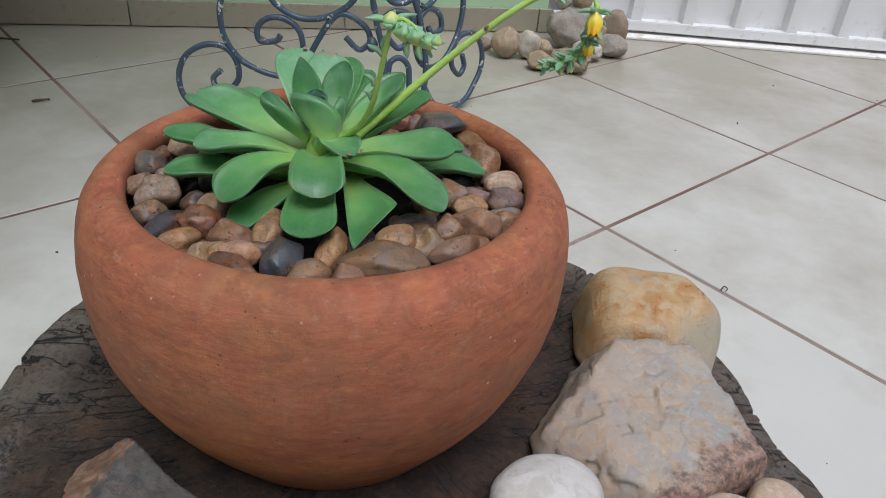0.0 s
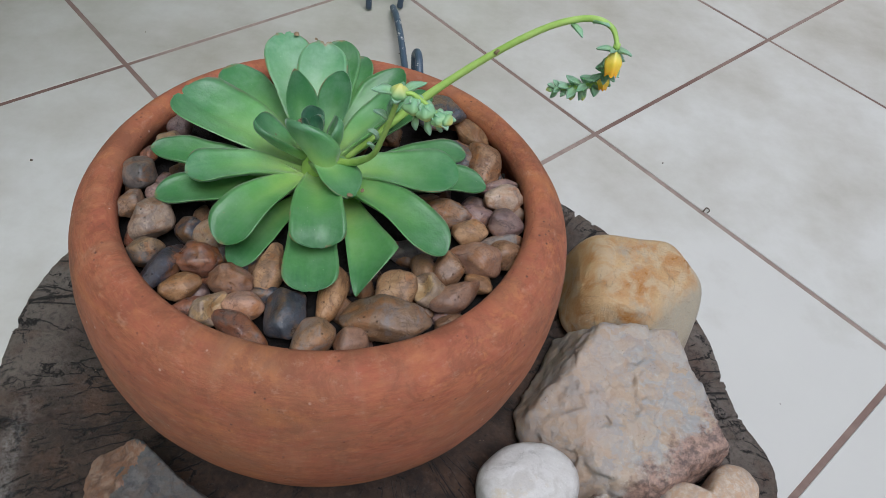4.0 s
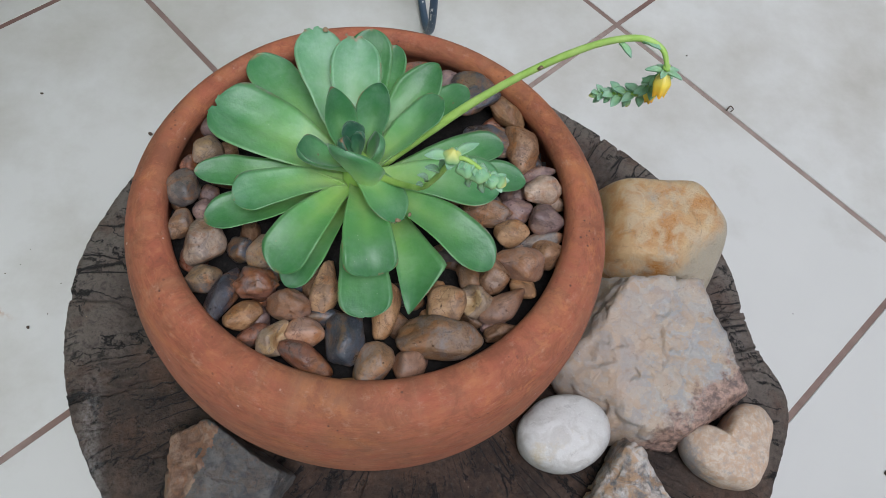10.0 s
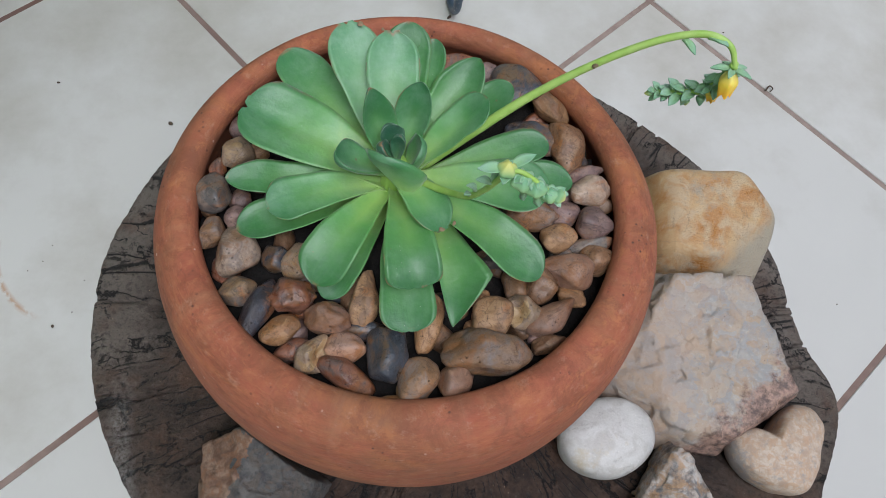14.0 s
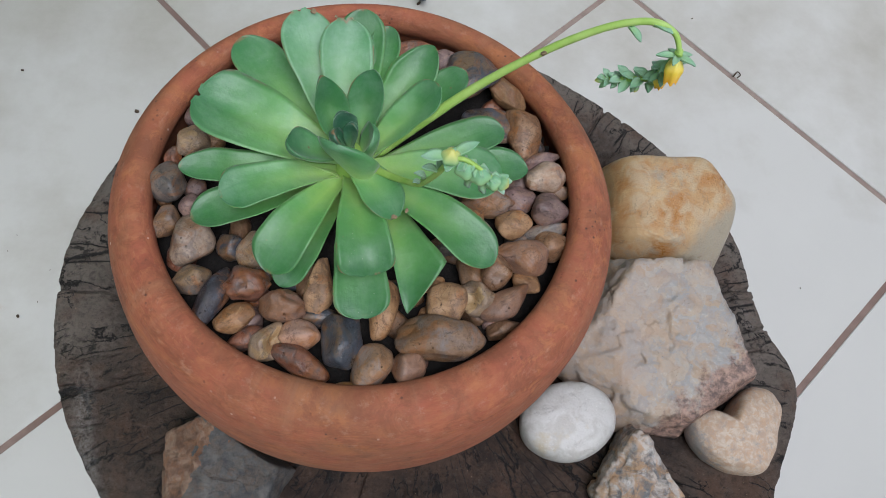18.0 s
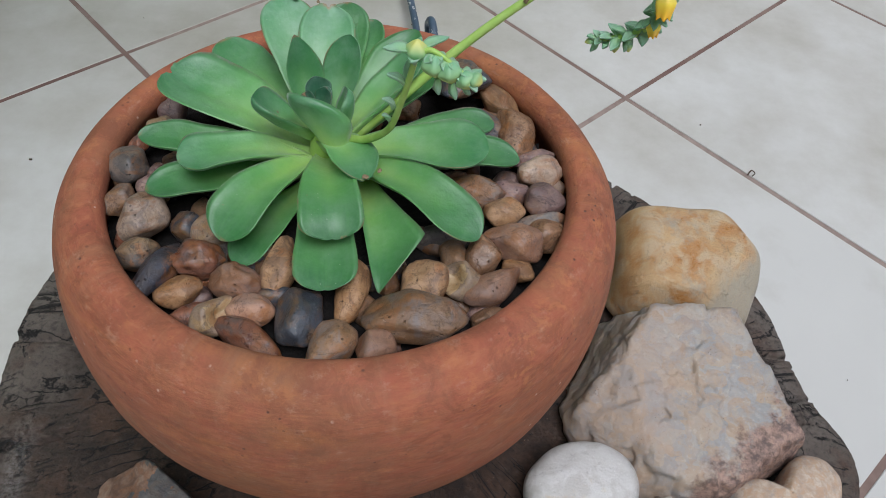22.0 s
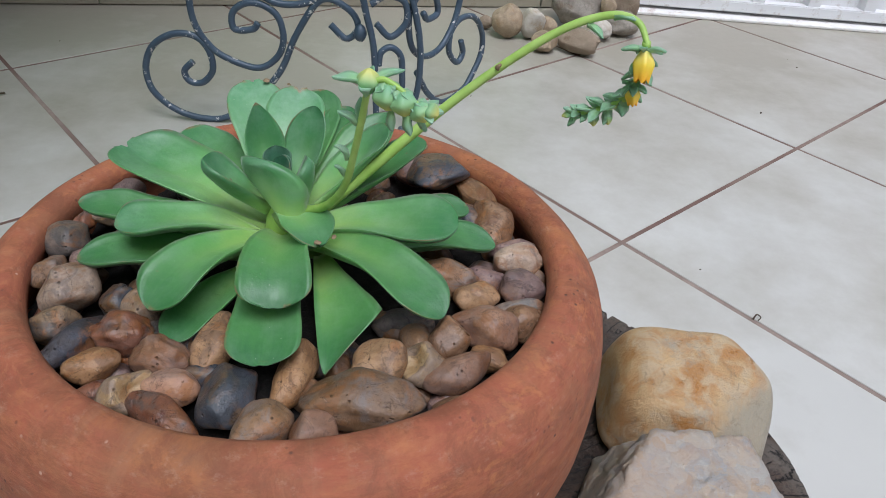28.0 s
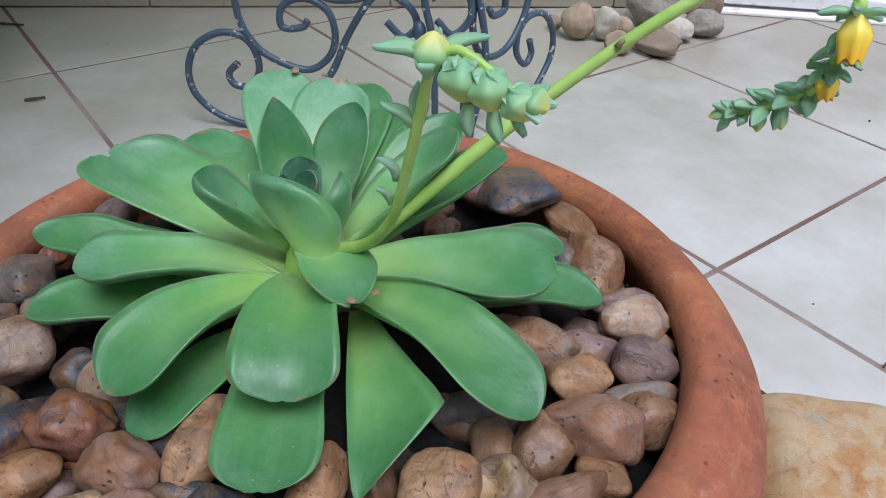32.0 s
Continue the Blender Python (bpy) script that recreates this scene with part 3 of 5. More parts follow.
k.bump(joints, 0.25, 0.003)
k.bump(mass, 0.4, 0.004)
k.bump(glint, 0.4, 0.002)
k.bump(k.noise(420, 4, 0.6), 0.4, 0.0008)
M_QUARTZ = k.done(col, k.ramp(sep.outputs[1], (0.2, 0.32), (0.8, 0.7)))
M_MILK = stone_material("white pebble stone", (0.54, 0.52, 0.49), (0.63, 0.615, 0.59), (0.47, 0.445, 0.41), (0.52, 0.43, 0.28), 0.4, 14, 0.12, 0.0, None, 0.5, 0.4)
M_HEART = stone_material("grainy tan stone", (0.41, 0.3, 0.22), (0.55, 0.455, 0.365), (0.47, 0.305, 0.19), (0.27, 0.26, 0.255), 0.62, 48, 0.15, 0.0, (-0.8, -0.35, -0.5, 0.008, 0.015), 0.25, 0.0, 0.1)
M_CHIPPED = stone_material("grey and ochre stone", (0.13, 0.133, 0.138), (0.52, 0.485, 0.45), (0.43, 0.26, 0.13), (0.09, 0.09, 0.093), 0.5, 22, 0.15, 0.25, None, 0.6, 0.6, 0.07)
M_SHALE = stone_material("dark shale", (0.07, 0.073, 0.078), (0.175, 0.168, 0.157), (0.15, 0.122, 0.1), (0.2, 0.125, 0.08), 0.5, 24, 0.15, 0.0, None, 1.0, 0.9, 0.1)
M_RUSTY = stone_material("rusty broken stone", (0.17, 0.09, 0.057), (0.4, 0.265, 0.19), (0.3, 0.145, 0.075), (0.11, 0.07, 0.055), 0.7, 26, 0.15, 0.0, None, 1.0, 0.6, 0.09)
M_RIVER = {
    "grey": stone_material("grey river stone", (0.25, 0.22, 0.18), (0.37, 0.33, 0.28), (0.22, 0.19, 0.16), (0.2, 0.14, 0.09), 0.7, 14),
    "tan": stone_material("tan river stone", (0.33, 0.24, 0.15), (0.45, 0.35, 0.24), (0.3, 0.23, 0.16), (0.3, 0.18, 0.08), 0.7, 14),
    "white": stone_material("white river stone", (0.5, 0.46, 0.39), (0.62, 0.58, 0.52), (0.46, 0.4, 0.32), (0.4, 0.29, 0.17), 0.6, 10),
    "brown": stone_material("brown river stone", (0.24, 0.18, 0.12), (0.34, 0.27, 0.2), (0.27, 0.2, 0.14), (0.18, 0.11, 0.06), 0.7, 14),
}

k = Mat("blue-grey iron paint", 0.42)
wear = k.ramp(k.noise(70, 5, 0.7), (0.6, 0.0), (0.63, 1.0))
col = k.mix(k.noise(25, 4), (0.032, 0.055, 0.085), (0.07, 0.105, 0.15))
k.bump(k.noise(180, 4), 0.4, 0.001)
M_IRON = k.done(k.mix(k.math("MULTIPLY", wear, 0.9), col, (0.62, 0.6, 0.57)))

k = Mat("pale green wall paint", 0.75)
k.bump(k.noise(90, 5), 0.4, 0.002)
M_GREEN = k.done(k.mix(k.ramp(k.noise(3, 6), (0.3, 0.0), (0.7, 1.0)), (0.36, 0.54, 0.34), (0.44, 0.6, 0.4)))

k = Mat("white gate paint", 0.4)
x, y, z = k.split(k.tc)
grime = k.math("MULTIPLY", k.ramp(k.noise(40, 6, 0.7), (0.55, 0.0), (0.72, 1.0)), k.ramp(z, (0.0, 0.9), (0.09, 0.08)))
M_GATE = k.done(k.mix(grime, (0.72, 0.72, 0.73), (0.33, 0.25, 0.2)))

# near-white with brown stains: sunlight on the ground put into the colour
k = Mat("painted sunlit ground", 0.6)
M_SUNLIT = k.done(k.mix(k.ramp(k.noise(30, 6, 0.7), (0.55, 0.0), (0.75, 1.0)), (0.82, 0.8, 0.77), (0.5, 0.38, 0.32)))

k = Mat("black plastic", 0.45)
M_PLASTIC = k.done(k.mix(k.noise(12, 4), (0.008, 0.012, 0.016), (0.018, 0.026, 0.032)))

k = Mat("dry plant litter", 0.9)
M_LITTER = k.done(k.mix(k.noise(120, 3), (0.03, 0.02, 0.015), (0.12, 0.08, 0.05)))
k = Mat("dried leaf scab", 0.9)
M_SCAB = k.done(k.mix(k.noise(300, 4), (0.12, 0.07, 0.035), (0.4, 0.3, 0.18)))
k = Mat("rendered masonry", 0.85)
k.bump(k.noise(60, 6), 0.5, 0.003)
M_MASONRY = k.done(k.mix(k.noise(4, 6), (0.55, 0.53, 0.48), (0.66, 0.64, 0.6)))


# building helpers
def part(name, bm, mat, parent=None, label="", smooth=True):
    me = bpy.data.meshes.new(name)
    bm.to_mesh(me)
    bm.free()
    me.polygons.foreach_set("use_smooth", [smooth] * len(me.polygons))
    me.materials.append(mat)
    ob = new(name, me)
    if parent:
        ob.parent = parent
    if label:
        tagged(ob, label)
    return ob


def placed(ob, place, turn=0.0, tip=0.0, lean=0.0):
    ob.matrix_basis = pose(*place, tip, lean, turn)
    return ob


def thing(name, place, label, category, group="", turn=0.0):
    return placed(tagged(new(name), label, category, group), place, turn)


def box(bm, x0, x1, y0, y1, z0, z1, bevel=0.0):
    vs = [bm.verts.new((x, y, z)) for x in (x0, x1) for y in (y0, y1) for z in (z0, z1)]
    fs = [bm.faces.new([vs[i] for i in f]) for f in ((0, 1, 3, 2), (4, 6, 7, 5), (0, 4, 5, 1), (2, 3, 7, 6), (0, 2, 6, 4), (1, 5, 7, 3))]
    if bevel:
        es = list({e for f in fs for e in f.edges})
        bmesh.ops.bevel(bm, geom=es, offset=bevel, segments=2, affect="EDGES")
    return bm


def lathe(profile, segments=96, wobble=0.0, close=True):
    bm = bmesh.new()
    rings = []
    for r, z in profile:
        ring = []
        for k in range(segments):
            a = 2 * math.pi * k / segments
            rr = r * (1 + wobble * noise.noise((1.6 * math.cos(a), 1.6 * math.sin(a), z * 25)))
            ring.append(bm.verts.new((rr * math.cos(a), rr * math.sin(a), z)))
        rings.append(ring)
    for a, b in zip(rings, rings[1:]):
        for k in range(segments):
            bm.faces.new((a[k], a[(k + 1) % segments], b[(k + 1) % segments], b[k]))
    bm.faces.new(rings[0][::-1])
    if close:
        bm.faces.new(rings[-1])
    return bm


def spline(points, count):
    """Evenly counted points on a smooth line through the given ones."""
    p = [Vector(v) for v in points]
    p = [2 * p[0] - p[1], *p, 2 * p[-1] - p[-2]]
    out = []
    spans = len(p) - 3
    for k in range(count):
        u = k / (count - 1) * spans
        i = min(int(u), spans - 1)
        f = u - i
        a, b, c, d = p[i : i + 4]
        out.append(0.5 * (2 * b + (c - a) * f + (2 * a - 5 * b + 4 * c - d) * f * f + (3 * b - a - 3 * c + d) * f**3))
    return out


def tube(points, radii, sides=12, count=40, rough=0.0):
    bm = bmesh.new()
    line = spline(points, count)
    up = Vector((0.13, 0.21, 1)).normalized()
    rings = []
    for k, c in enumerate(line):
        t = (line[min(k + 1, count - 1)] - line[max(k - 1, 0)]).normalized()
        side = t.cross(up)
        side = side.normalized() if side.length > 1e-3 else Vector((1, 0, 0))
        up = side.cross(t).normalized()
        f = k / (count - 1) * (len(radii) - 1)
        i = min(int(f), len(radii) - 2)
        r = radii[i] + (radii[i + 1] - radii[i]) * (f - i)
        ring = []
        for s in range(sides):
            a = 2 * math.pi * s / sides
            d = math.cos(a) * side + math.sin(a) * up
            ring.append(bm.verts.new(c + d * r * (1 + rough * noise.noise((c + d * r) * 90))))
        rings.append(ring)
    for a, b in zip(rings, rings[1:]):
        for s in range(sides):
            bm.faces.new((a[s], a[(s + 1) % sides], b[(s + 1) % sides], b[s]))
    bm.faces.new(rings[0][::-1])
    bm.faces.new(rings[-1])
    return bm


def rock(seed, size, rough=0.12, cuts=5, levels=4, blunt=0.9, fine=0.02):
    """A stone: a ball with flat faces worn on it, lumps and fine relief; its lowest point at z = 0."""
    rnd = random.Random(seed)
    bm = bmesh.new()
    bmesh.ops.create_icosphere(bm, subdivisions=levels, radius=1)
    planes = [(Vector((rnd.gauss(0, 1), rnd.gauss(0, 1), rnd.gauss(0, 1))).normalized(), rnd.uniform(0.62, blunt)) for _ in range(cuts)]
    off = Vector((rnd.uniform(0, 90), rnd.uniform(0, 90), rnd.uniform(0, 90)))
    for v in bm.verts:
        d = v.co.normalized()
        for n, h in planes:
            over = d.dot(n) - h
            if over > 0:
                d = d - n * over * 0.9
        k = 1 + rough * noise.noise(d * 1.2 + off) + 0.45 * rough * noise.noise(d * 2.9 + off) + fine * noise.noise(d * 8 + off)
        v.co = Vector((d.x * size[0] * k, d.y * size[1] * k, d.z * size[2] * k))
    low = min(v.co.z for v in bm.verts)
    for v in bm.verts:
        v.co.z -= low
    return bm


def boulder(seed, radii, height, square=0.6, tilt=(0.0, 0.0), under=0.5, lumps=0.05, ridges=0.03, levels=6, grain=60, faces=(), crag=0.0, soften=0):
    """A stone with a plan given by radii in mm round the compass, a height, and a top that tilts by so much a metre;
    faces: flat breaks across it, each a direction and its distance in metres from the middle."""
    off = Vector((seed * 3.7, seed * 1.3, seed * 7.1))
    n = len(radii)
    bm = bmesh.new()
    bmesh.ops.create_icosphere(bm, subdivisions=levels, radius=1)
    for v in bm.verts:
        d = v.co.normalized()
        a = math.atan2(d.y, d.x) / (2 * math.pi) * n
        i = math.floor(a)
        f = a - i
        p = [radii[(i + j) % n] * 0.001 for j in (-1, 0, 1, 2)]
        r = 0.5 * (2 * p[1] + (p[2] - p[0]) * f + (2 * p[0] - 5 * p[1] + 4 * p[2] - p[3]) * f * f + (3 * p[1] - p[0] - 3 * p[2] + p[3]) * f**3)
        flat = math.hypot(d.x, d.y)
        rr = r * flat ** (square if d.z > 0 else square * 0.7)
        x, y = rr * math.cos(math.atan2(d.y, d.x)), rr * math.sin(math.atan2(d.y, d.x))
        z = math.copysign(abs(d.z) ** square, d.z) * height * 0.5
        if d.z < 0:
            z *= under * 2
        k = lumps * noise.noise(d * 1.7 + off) + 0.5 * lumps * noise.noise(d * 4.1 + off)
        q = Vector((x, y, z))
        k += ridges * (abs(noise.noise(q * grain + off)) - 0.25) + 0.45 * ridges * noise.noise(q * grain * 2.7 + off)
        if crag:
            for zoom, part_of in ((62, 1.0), (140, 0.5)):
                w = q * zoom + off + 0.35 * noise.noise_vector(q * zoom * 1.6)
                cell = noise.voronoi(w)[1][0]
                k += (0.15 + 0.85 * max(0.0, d.z) ** 0.7) * crag * part_of * ((w - cell).dot(noise.cell_vector(cell * 7.3) - Vector((0.5, 0.5, 0.5))) + 0.25 * (noise.cell(cell * 3.1) - 0.5))
        if d.z > 0:
            z *= 1 + tilt[0] * x + tilt[1] * y
        q = Vector((x, y, z))
        for nx, ny, nz, h in faces:
            m = Vector((nx, ny, nz)).normalized()
            over = q.dot(m) - h - 0.0022 * noise.noise(q * 60 + off) - 0.0012 * abs(noise.noise(q * 170 + off)) * (1 if ridges > 0.015 else 0.2)
            if over > 0:
                q -= m * over * 0.97
        x, y, z = q
        v.co = Vector((x * (1 + k), y * (1 + k), z * (1 + 0.8 * k)))
    for _ in range(soften):
        bmesh.ops.smooth_vert(bm, verts=bm.verts, factor=0.5, use_axis_x=True, use_axis_y=True, use_axis_z=True)
    low = min(v.co.z for v in bm.verts)
    for v in bm.verts:
        v.co.z -= low
    return bm


# the setting: floor of diagonal tiles, back wall with its skirting, sliding gate
SLAB = 0.0945
POT = Vector((-0.262, -0.466, 0.1))
SIDE, BROAD = 0.4323, 0.4447
LAID = radians(45 + 1.02)

floor = tagged(part("floor", box(bmesh.new(), -4, 4, -4, 6, -0.12, -0.0009), M_GROUT, smooth=False), "cream glazed ceramic tiles laid diagonally with brown grout", "floor", kind="structure")

WALL_A, WALL_TURN = Vector((-1.185, 0.562, 0)), 16.3
WALL = pose(*WALL_A, 0, 0, WALL_TURN)


def wall_block(name, frame_of, x0, x1, y0, y1, z0, z1, mat, label, category, bevel=0.0):
    ob = tagged(part(name, box(bmesh.new(), x0, x1, y0, y1, z0, z1, bevel), mat, smooth=False), label, category, kind="structure")
    ob.matrix_basis = frame_of
    return ob


wall_block("wall_back", WALL, -2.2, 1.17, 0.008, 0.16, 0.0, 2.6, M_GREEN, "pale green painted wall above a cream skirting", "wall")
base = tagged(new("baseboard"), "cream ceramic skirting tiles along the green wall", "skirting", kind="structure")
base.matrix_basis = WALL
for i in range(-5, 3):
    x0 = 0.248 + 0.45 * i
    x1 = min(x0 + 0.447, 1.172)
    part("skirting_tile", box(bmesh.new(), x0, x1, -0.004, 0.0075, 0.002, 0.054, 0.001), M_SKIRT, base, smooth=False)
end = box(bmesh.new(), 1.1705, 1.178, -0.004, 0.16, 0.002, 0.054, 0.001)
part("skirting_tile", end, M_SKIRT, base, smooth=False)

# the gate: upright folded sheet on a bottom rail, with a gap over the ground
GATE = pose(0.115, 0.932, 0, 0, 0, 3.3)
gate = tagged(new("gate"), "white painted metal gate of upright folded sheet", "gate", kind="structure")
gate.matrix_basis = GATE
part("rail", box(bmesh.new(), -0.16, 3.4, 0.0, 0.045, 0.013, 0.036, 0.002), M_GATE, gate, smooth=False)
bm = bmesh.new()
cols = []
PITCH = 0.124
for i in range(-2, 28):
    x = 0.035 + PITCH * i
    for dx, dy in ((-0.019, 0.028), (-0.013, 0.006), (0.013, 0.006), (0.019, 0.028)):
        if -0.16 < x + dx < 3.4:
            cols.append((x + dx, dy))
low = [bm.verts.new((x, y, 0.03)) for x, y in cols]
top = [bm.verts.new((x, y, 1.75)) for x, y in cols]
back = [bm.verts.new((x, y + 0.003, 1.75)) for x, y in cols]
lowb = [bm.verts.new((x, y + 0.003, 0.03)) for x, y in cols]
for i in range(len(cols) - 1):
    bm.faces.new((low[i], low[i + 1], top[i + 1], top[i]))
    bm.faces.new((lowb[i + 1], lowb[i], back[i], back[i + 1]))
    bm.faces.new((top[i], top[i + 1], back[i + 1], back[i]))
part("sheet", bm, M_GATE, gate, smooth=False)

# added white strip in place of the sunlit ground beyond the gate gap
part("sill", box(bmesh.new(), -0.16, 3.4, -0.03, 0.11, 0.0006, 0.006, 0.001), M_SUNLIT, gate, "white strip painted as sunlit ground under the gate", smooth=False)

# unseen masonry, added to close the place behind the camera and to one side
# the green wall stands close in to shade the back corner
wall_block("wall_side", pose(-1.485, -3, 0), 0.0, 0.15, 0.0, 3.4, 0.0, 2.6, M_GREEN, "unseen pale green wall added to darken the corner", "wall")
wall_block("wall_front", pose(-2.7, -3.15, 0), 0.0, 6.0, 0.0, 0.15, 0.0, 2.6, M_MASONRY, "plain rendered wall closing the yard", "wall")

wall_block("wall_far", pose(3.3, -3.15, 0), 0.0, 0.15, 0.0, 4.4, 0.0, 1.9, M_MASONRY, "plain rendered wall closing the yard", "wall")

# unseen overhead slab, added to shade the wall side of the yard
tagged(part("ceiling", box(bmesh.new(), -2.9, -0.5, -0.85, 1.4, 1.75, 1.9), M_MASONRY, smooth=False), "unseen slab added overhead to shade the wall side", "ceiling", kind="structure")

# the slab of trunk, with its heart under the bowl; cracks run out from it
HEART = Vector((-0.215, -0.48, 0))
slab = thing("log_slab", HEART, "thick weathered slab of dark tree trunk with radial cracks", "wood slab")


def slab_edge():
    pts = [(-0.351, -0.7355), (-0.4439, -0.6245), (-0.4903, -0.5497), (-0.5095, -0.469), (-0.5055, -0.4053), (-0.4722, -0.3215), (-0.4015, -0.2458), (-0.3005, -0.1902), (-0.1995, -0.1822), (-0.1177, -0.2145)]
    pts += [(-0.0319, -0.269), (0.0277, -0.3266), (0.059, -0.3851), (0.0721, -0.4568), (0.0943, -0.5134), (0.0691, -0.5861), (0.0125, -0.7002), (-0.0985, -0.7658), (-0.2399, -0.7759)]
    line = spline([(x, y, 0) for x, y in pts + pts[:1]], 400)
    return sorted((math.atan2(p.y - HEART.y, p.x - HEART.x), math.hypot(p.x - HEART.x, p.y - HEART.y)) for p in line[:-1])


edge = slab_edge()
ea, er = np.array([a for a, _ in edge]), np.array([r for _, r in edge])
rnd = random.Random(11)
cracks = [(rnd.uniform(-math.pi, math.pi), rnd.uniform(0.4, 0.92), rnd.uniform(0.04, 0.16), rnd.uniform(0.0006, 0.0013), rnd.uniform(0, 99)) for _ in range(130)]
cracks += [(math.atan2(-0.472 - HEART.y, -0.505 - HEART.x), 0.72, 0.30, 0.0034, 5.0), (-2.86, 0.8, 0.2, 0.002, 8.0), (0.18, 0.78, 0.22, 0.0022, 3.0), (0.95, 0.75, 0.25, 0.002, 6.0), (-0.35, 0.6, 0.3, 0.0018, 9.0), (-1.45, 0.55, 0.42, 0.0022, 12.0), (-1.9, 0.6, 0.35, 0.002, 14.0)]
NA, NR = 1500, 64
ang = -math.pi + 2 * math.pi * np.arange(NA) / NA
R = np.interp(ang, ea, er, period=2 * math.pi)
R = R * (1 + 0.0035 * np.array([noise.noise((math.cos(a) * 30, math.sin(a) * 30, 1)) for a in ang]) + 0.002 * np.array([noise.noise((math.cos(a) * 95, math.sin(a) * 95, 4)) for a in ang]))
frac = np.linspace(0.15, 1, NR)
Z = np.zeros((NR, NA))
for a0, f0, span, half, seed in cracks:
    for i, f in enumerate(frac):
        if f0 <= f <= f0 + span:
            r = f * float(np.interp(a0, ea, er, period=2 * math.pi))
            wander = a0 + 0.020 * noise.noise((f * 22, seed, 0)) / max(f, 0.3) + 0.012 * noise.noise((f * 70, seed, 3))
            off = np.abs((ang - wander + math.pi) % (2 * math.pi) - math.pi) * r
            fade = min(1.0, (f - f0) / (0.25 * span) + 0.1) * (min(1.0, (f0 + span - f) / (0.25 * span) + 0.1) if f0 + span < 1 else 1.0)
            Z[i] = np.minimum(Z[i], -0.006 * fade * np.clip(1.25 - off / max(half * fade, 0.0004), 0, 1))
verts, faces = [], []
for i, f in enumerate(frac):
    for j in range(NA):
        a, r = ang[j], f * R[j]
        x, y = r * math.cos(a), r * math.sin(a)
        sag = -0.0035 * max(0.0, (f - 0.93) / 0.07) ** 2
        z = SLAB + Z[i, j] + sag + 0.0012 * noise.noise((x * 18, y * 18, 2)) + 0.0005 * noise.noise((x * 70, y * 70, r * 200))
        verts.append((x, y, z))
for z, grow in ((0.084, 1.004), (0.05, 1.012), (0.0, 1.006)):
    for j in range(NA):
        a = ang[j]
        r = R[j] * (grow + 0.004 * noise.noise((math.cos(a) * 22, math.sin(a) * 22, z * 20)))
        verts.append((r * math.cos(a), r * math.sin(a), z))
for i in range(NR + 2):
    for j in range(NA):
        k = (j + 1) % NA
        faces.append((i * NA + j, (i + 1) * NA + j, (i + 1) * NA + k, i * NA + k))
faces.append(tuple(range(NA)))
faces.append(tuple((NR + 2) * NA + j for j in range(NA))[::-1])
me = bpy.data.meshes.new("trunk_slice")
me.from_pydata(verts, [], faces)
me.polygons.foreach_set("use_smooth", [True] * len(me.polygons))
me.materials.append(M_WOOD)
new("trunk_slice", me).parent = slab

# the bowl
pot = thing("flower_pot", POT, "round terracotta bowl pot with a thick rolled rim", "pot")
profile = [(0.087, -0.0055), (0.0945, -0.004), (0.0985, 0.001), (0.1015, 0.006), (0.107, 0.014), (0.115, 0.025), (0.126, 0.042), (0.136, 0.06), (0.1435, 0.078), (0.149, 0.096), (0.1522, 0.114), (0.1532, 0.13), (0.1528, 0.145), (0.1512, 0.157)]
profile += [(0.1495, 0.166), (0.147, 0.1738), (0.143, 0.1798), (0.138, 0.1842), (0.1325, 0.1866), (0.1275, 0.1862), (0.124, 0.1838), (0.1222, 0.1798), (0.122, 0.1755), (0.124, 0.1705), (0.1275, 0.164), (0.129, 0.15), (0.127, 0.12)]
bm = lathe(profile, 160, 0.007, close=False)
# the mouth was pressed a little off the middle: the wall is thicker on one side
for v in bm.verts:
    r = math.hypot(v.co.x, v.co.y)
    if v.co.z > 0.115 and r < 0.143:
        f = min(1.0, (0.143 - r) / 0.014)
        v.co.x -= 0.001 * f
        v.co.y += 0.005 * f
part("bowl", bm, M_POT, pot).scale = (1.008, 0.992, 1)
bm = bmesh.new()
bmesh.ops.create_grid(bm, x_segments=76, y_segments=76, size=0.135)
bmesh.ops.delete(bm, geom=[v for v in bm.verts if v.co.length > 0.127], context="VERTS")
for v in bm.verts:
    v.co.z = 0.1605 + 0.004 * noise.noise(v.co * 40) + 0.0025 * noise.noise(v.co * 130)
part("soil", bm, M_SOIL, pot, "dark crumbly potting soil")


BALL = bmesh.new()
bmesh.ops.create_icosphere(BALL, subdivisions=4, radius=1)
BALL_AT = np.array([v.co for v in BALL.verts])
BALL_FACES = [[v.index for v in f.verts] for f in BALL.faces]
BALL.free()


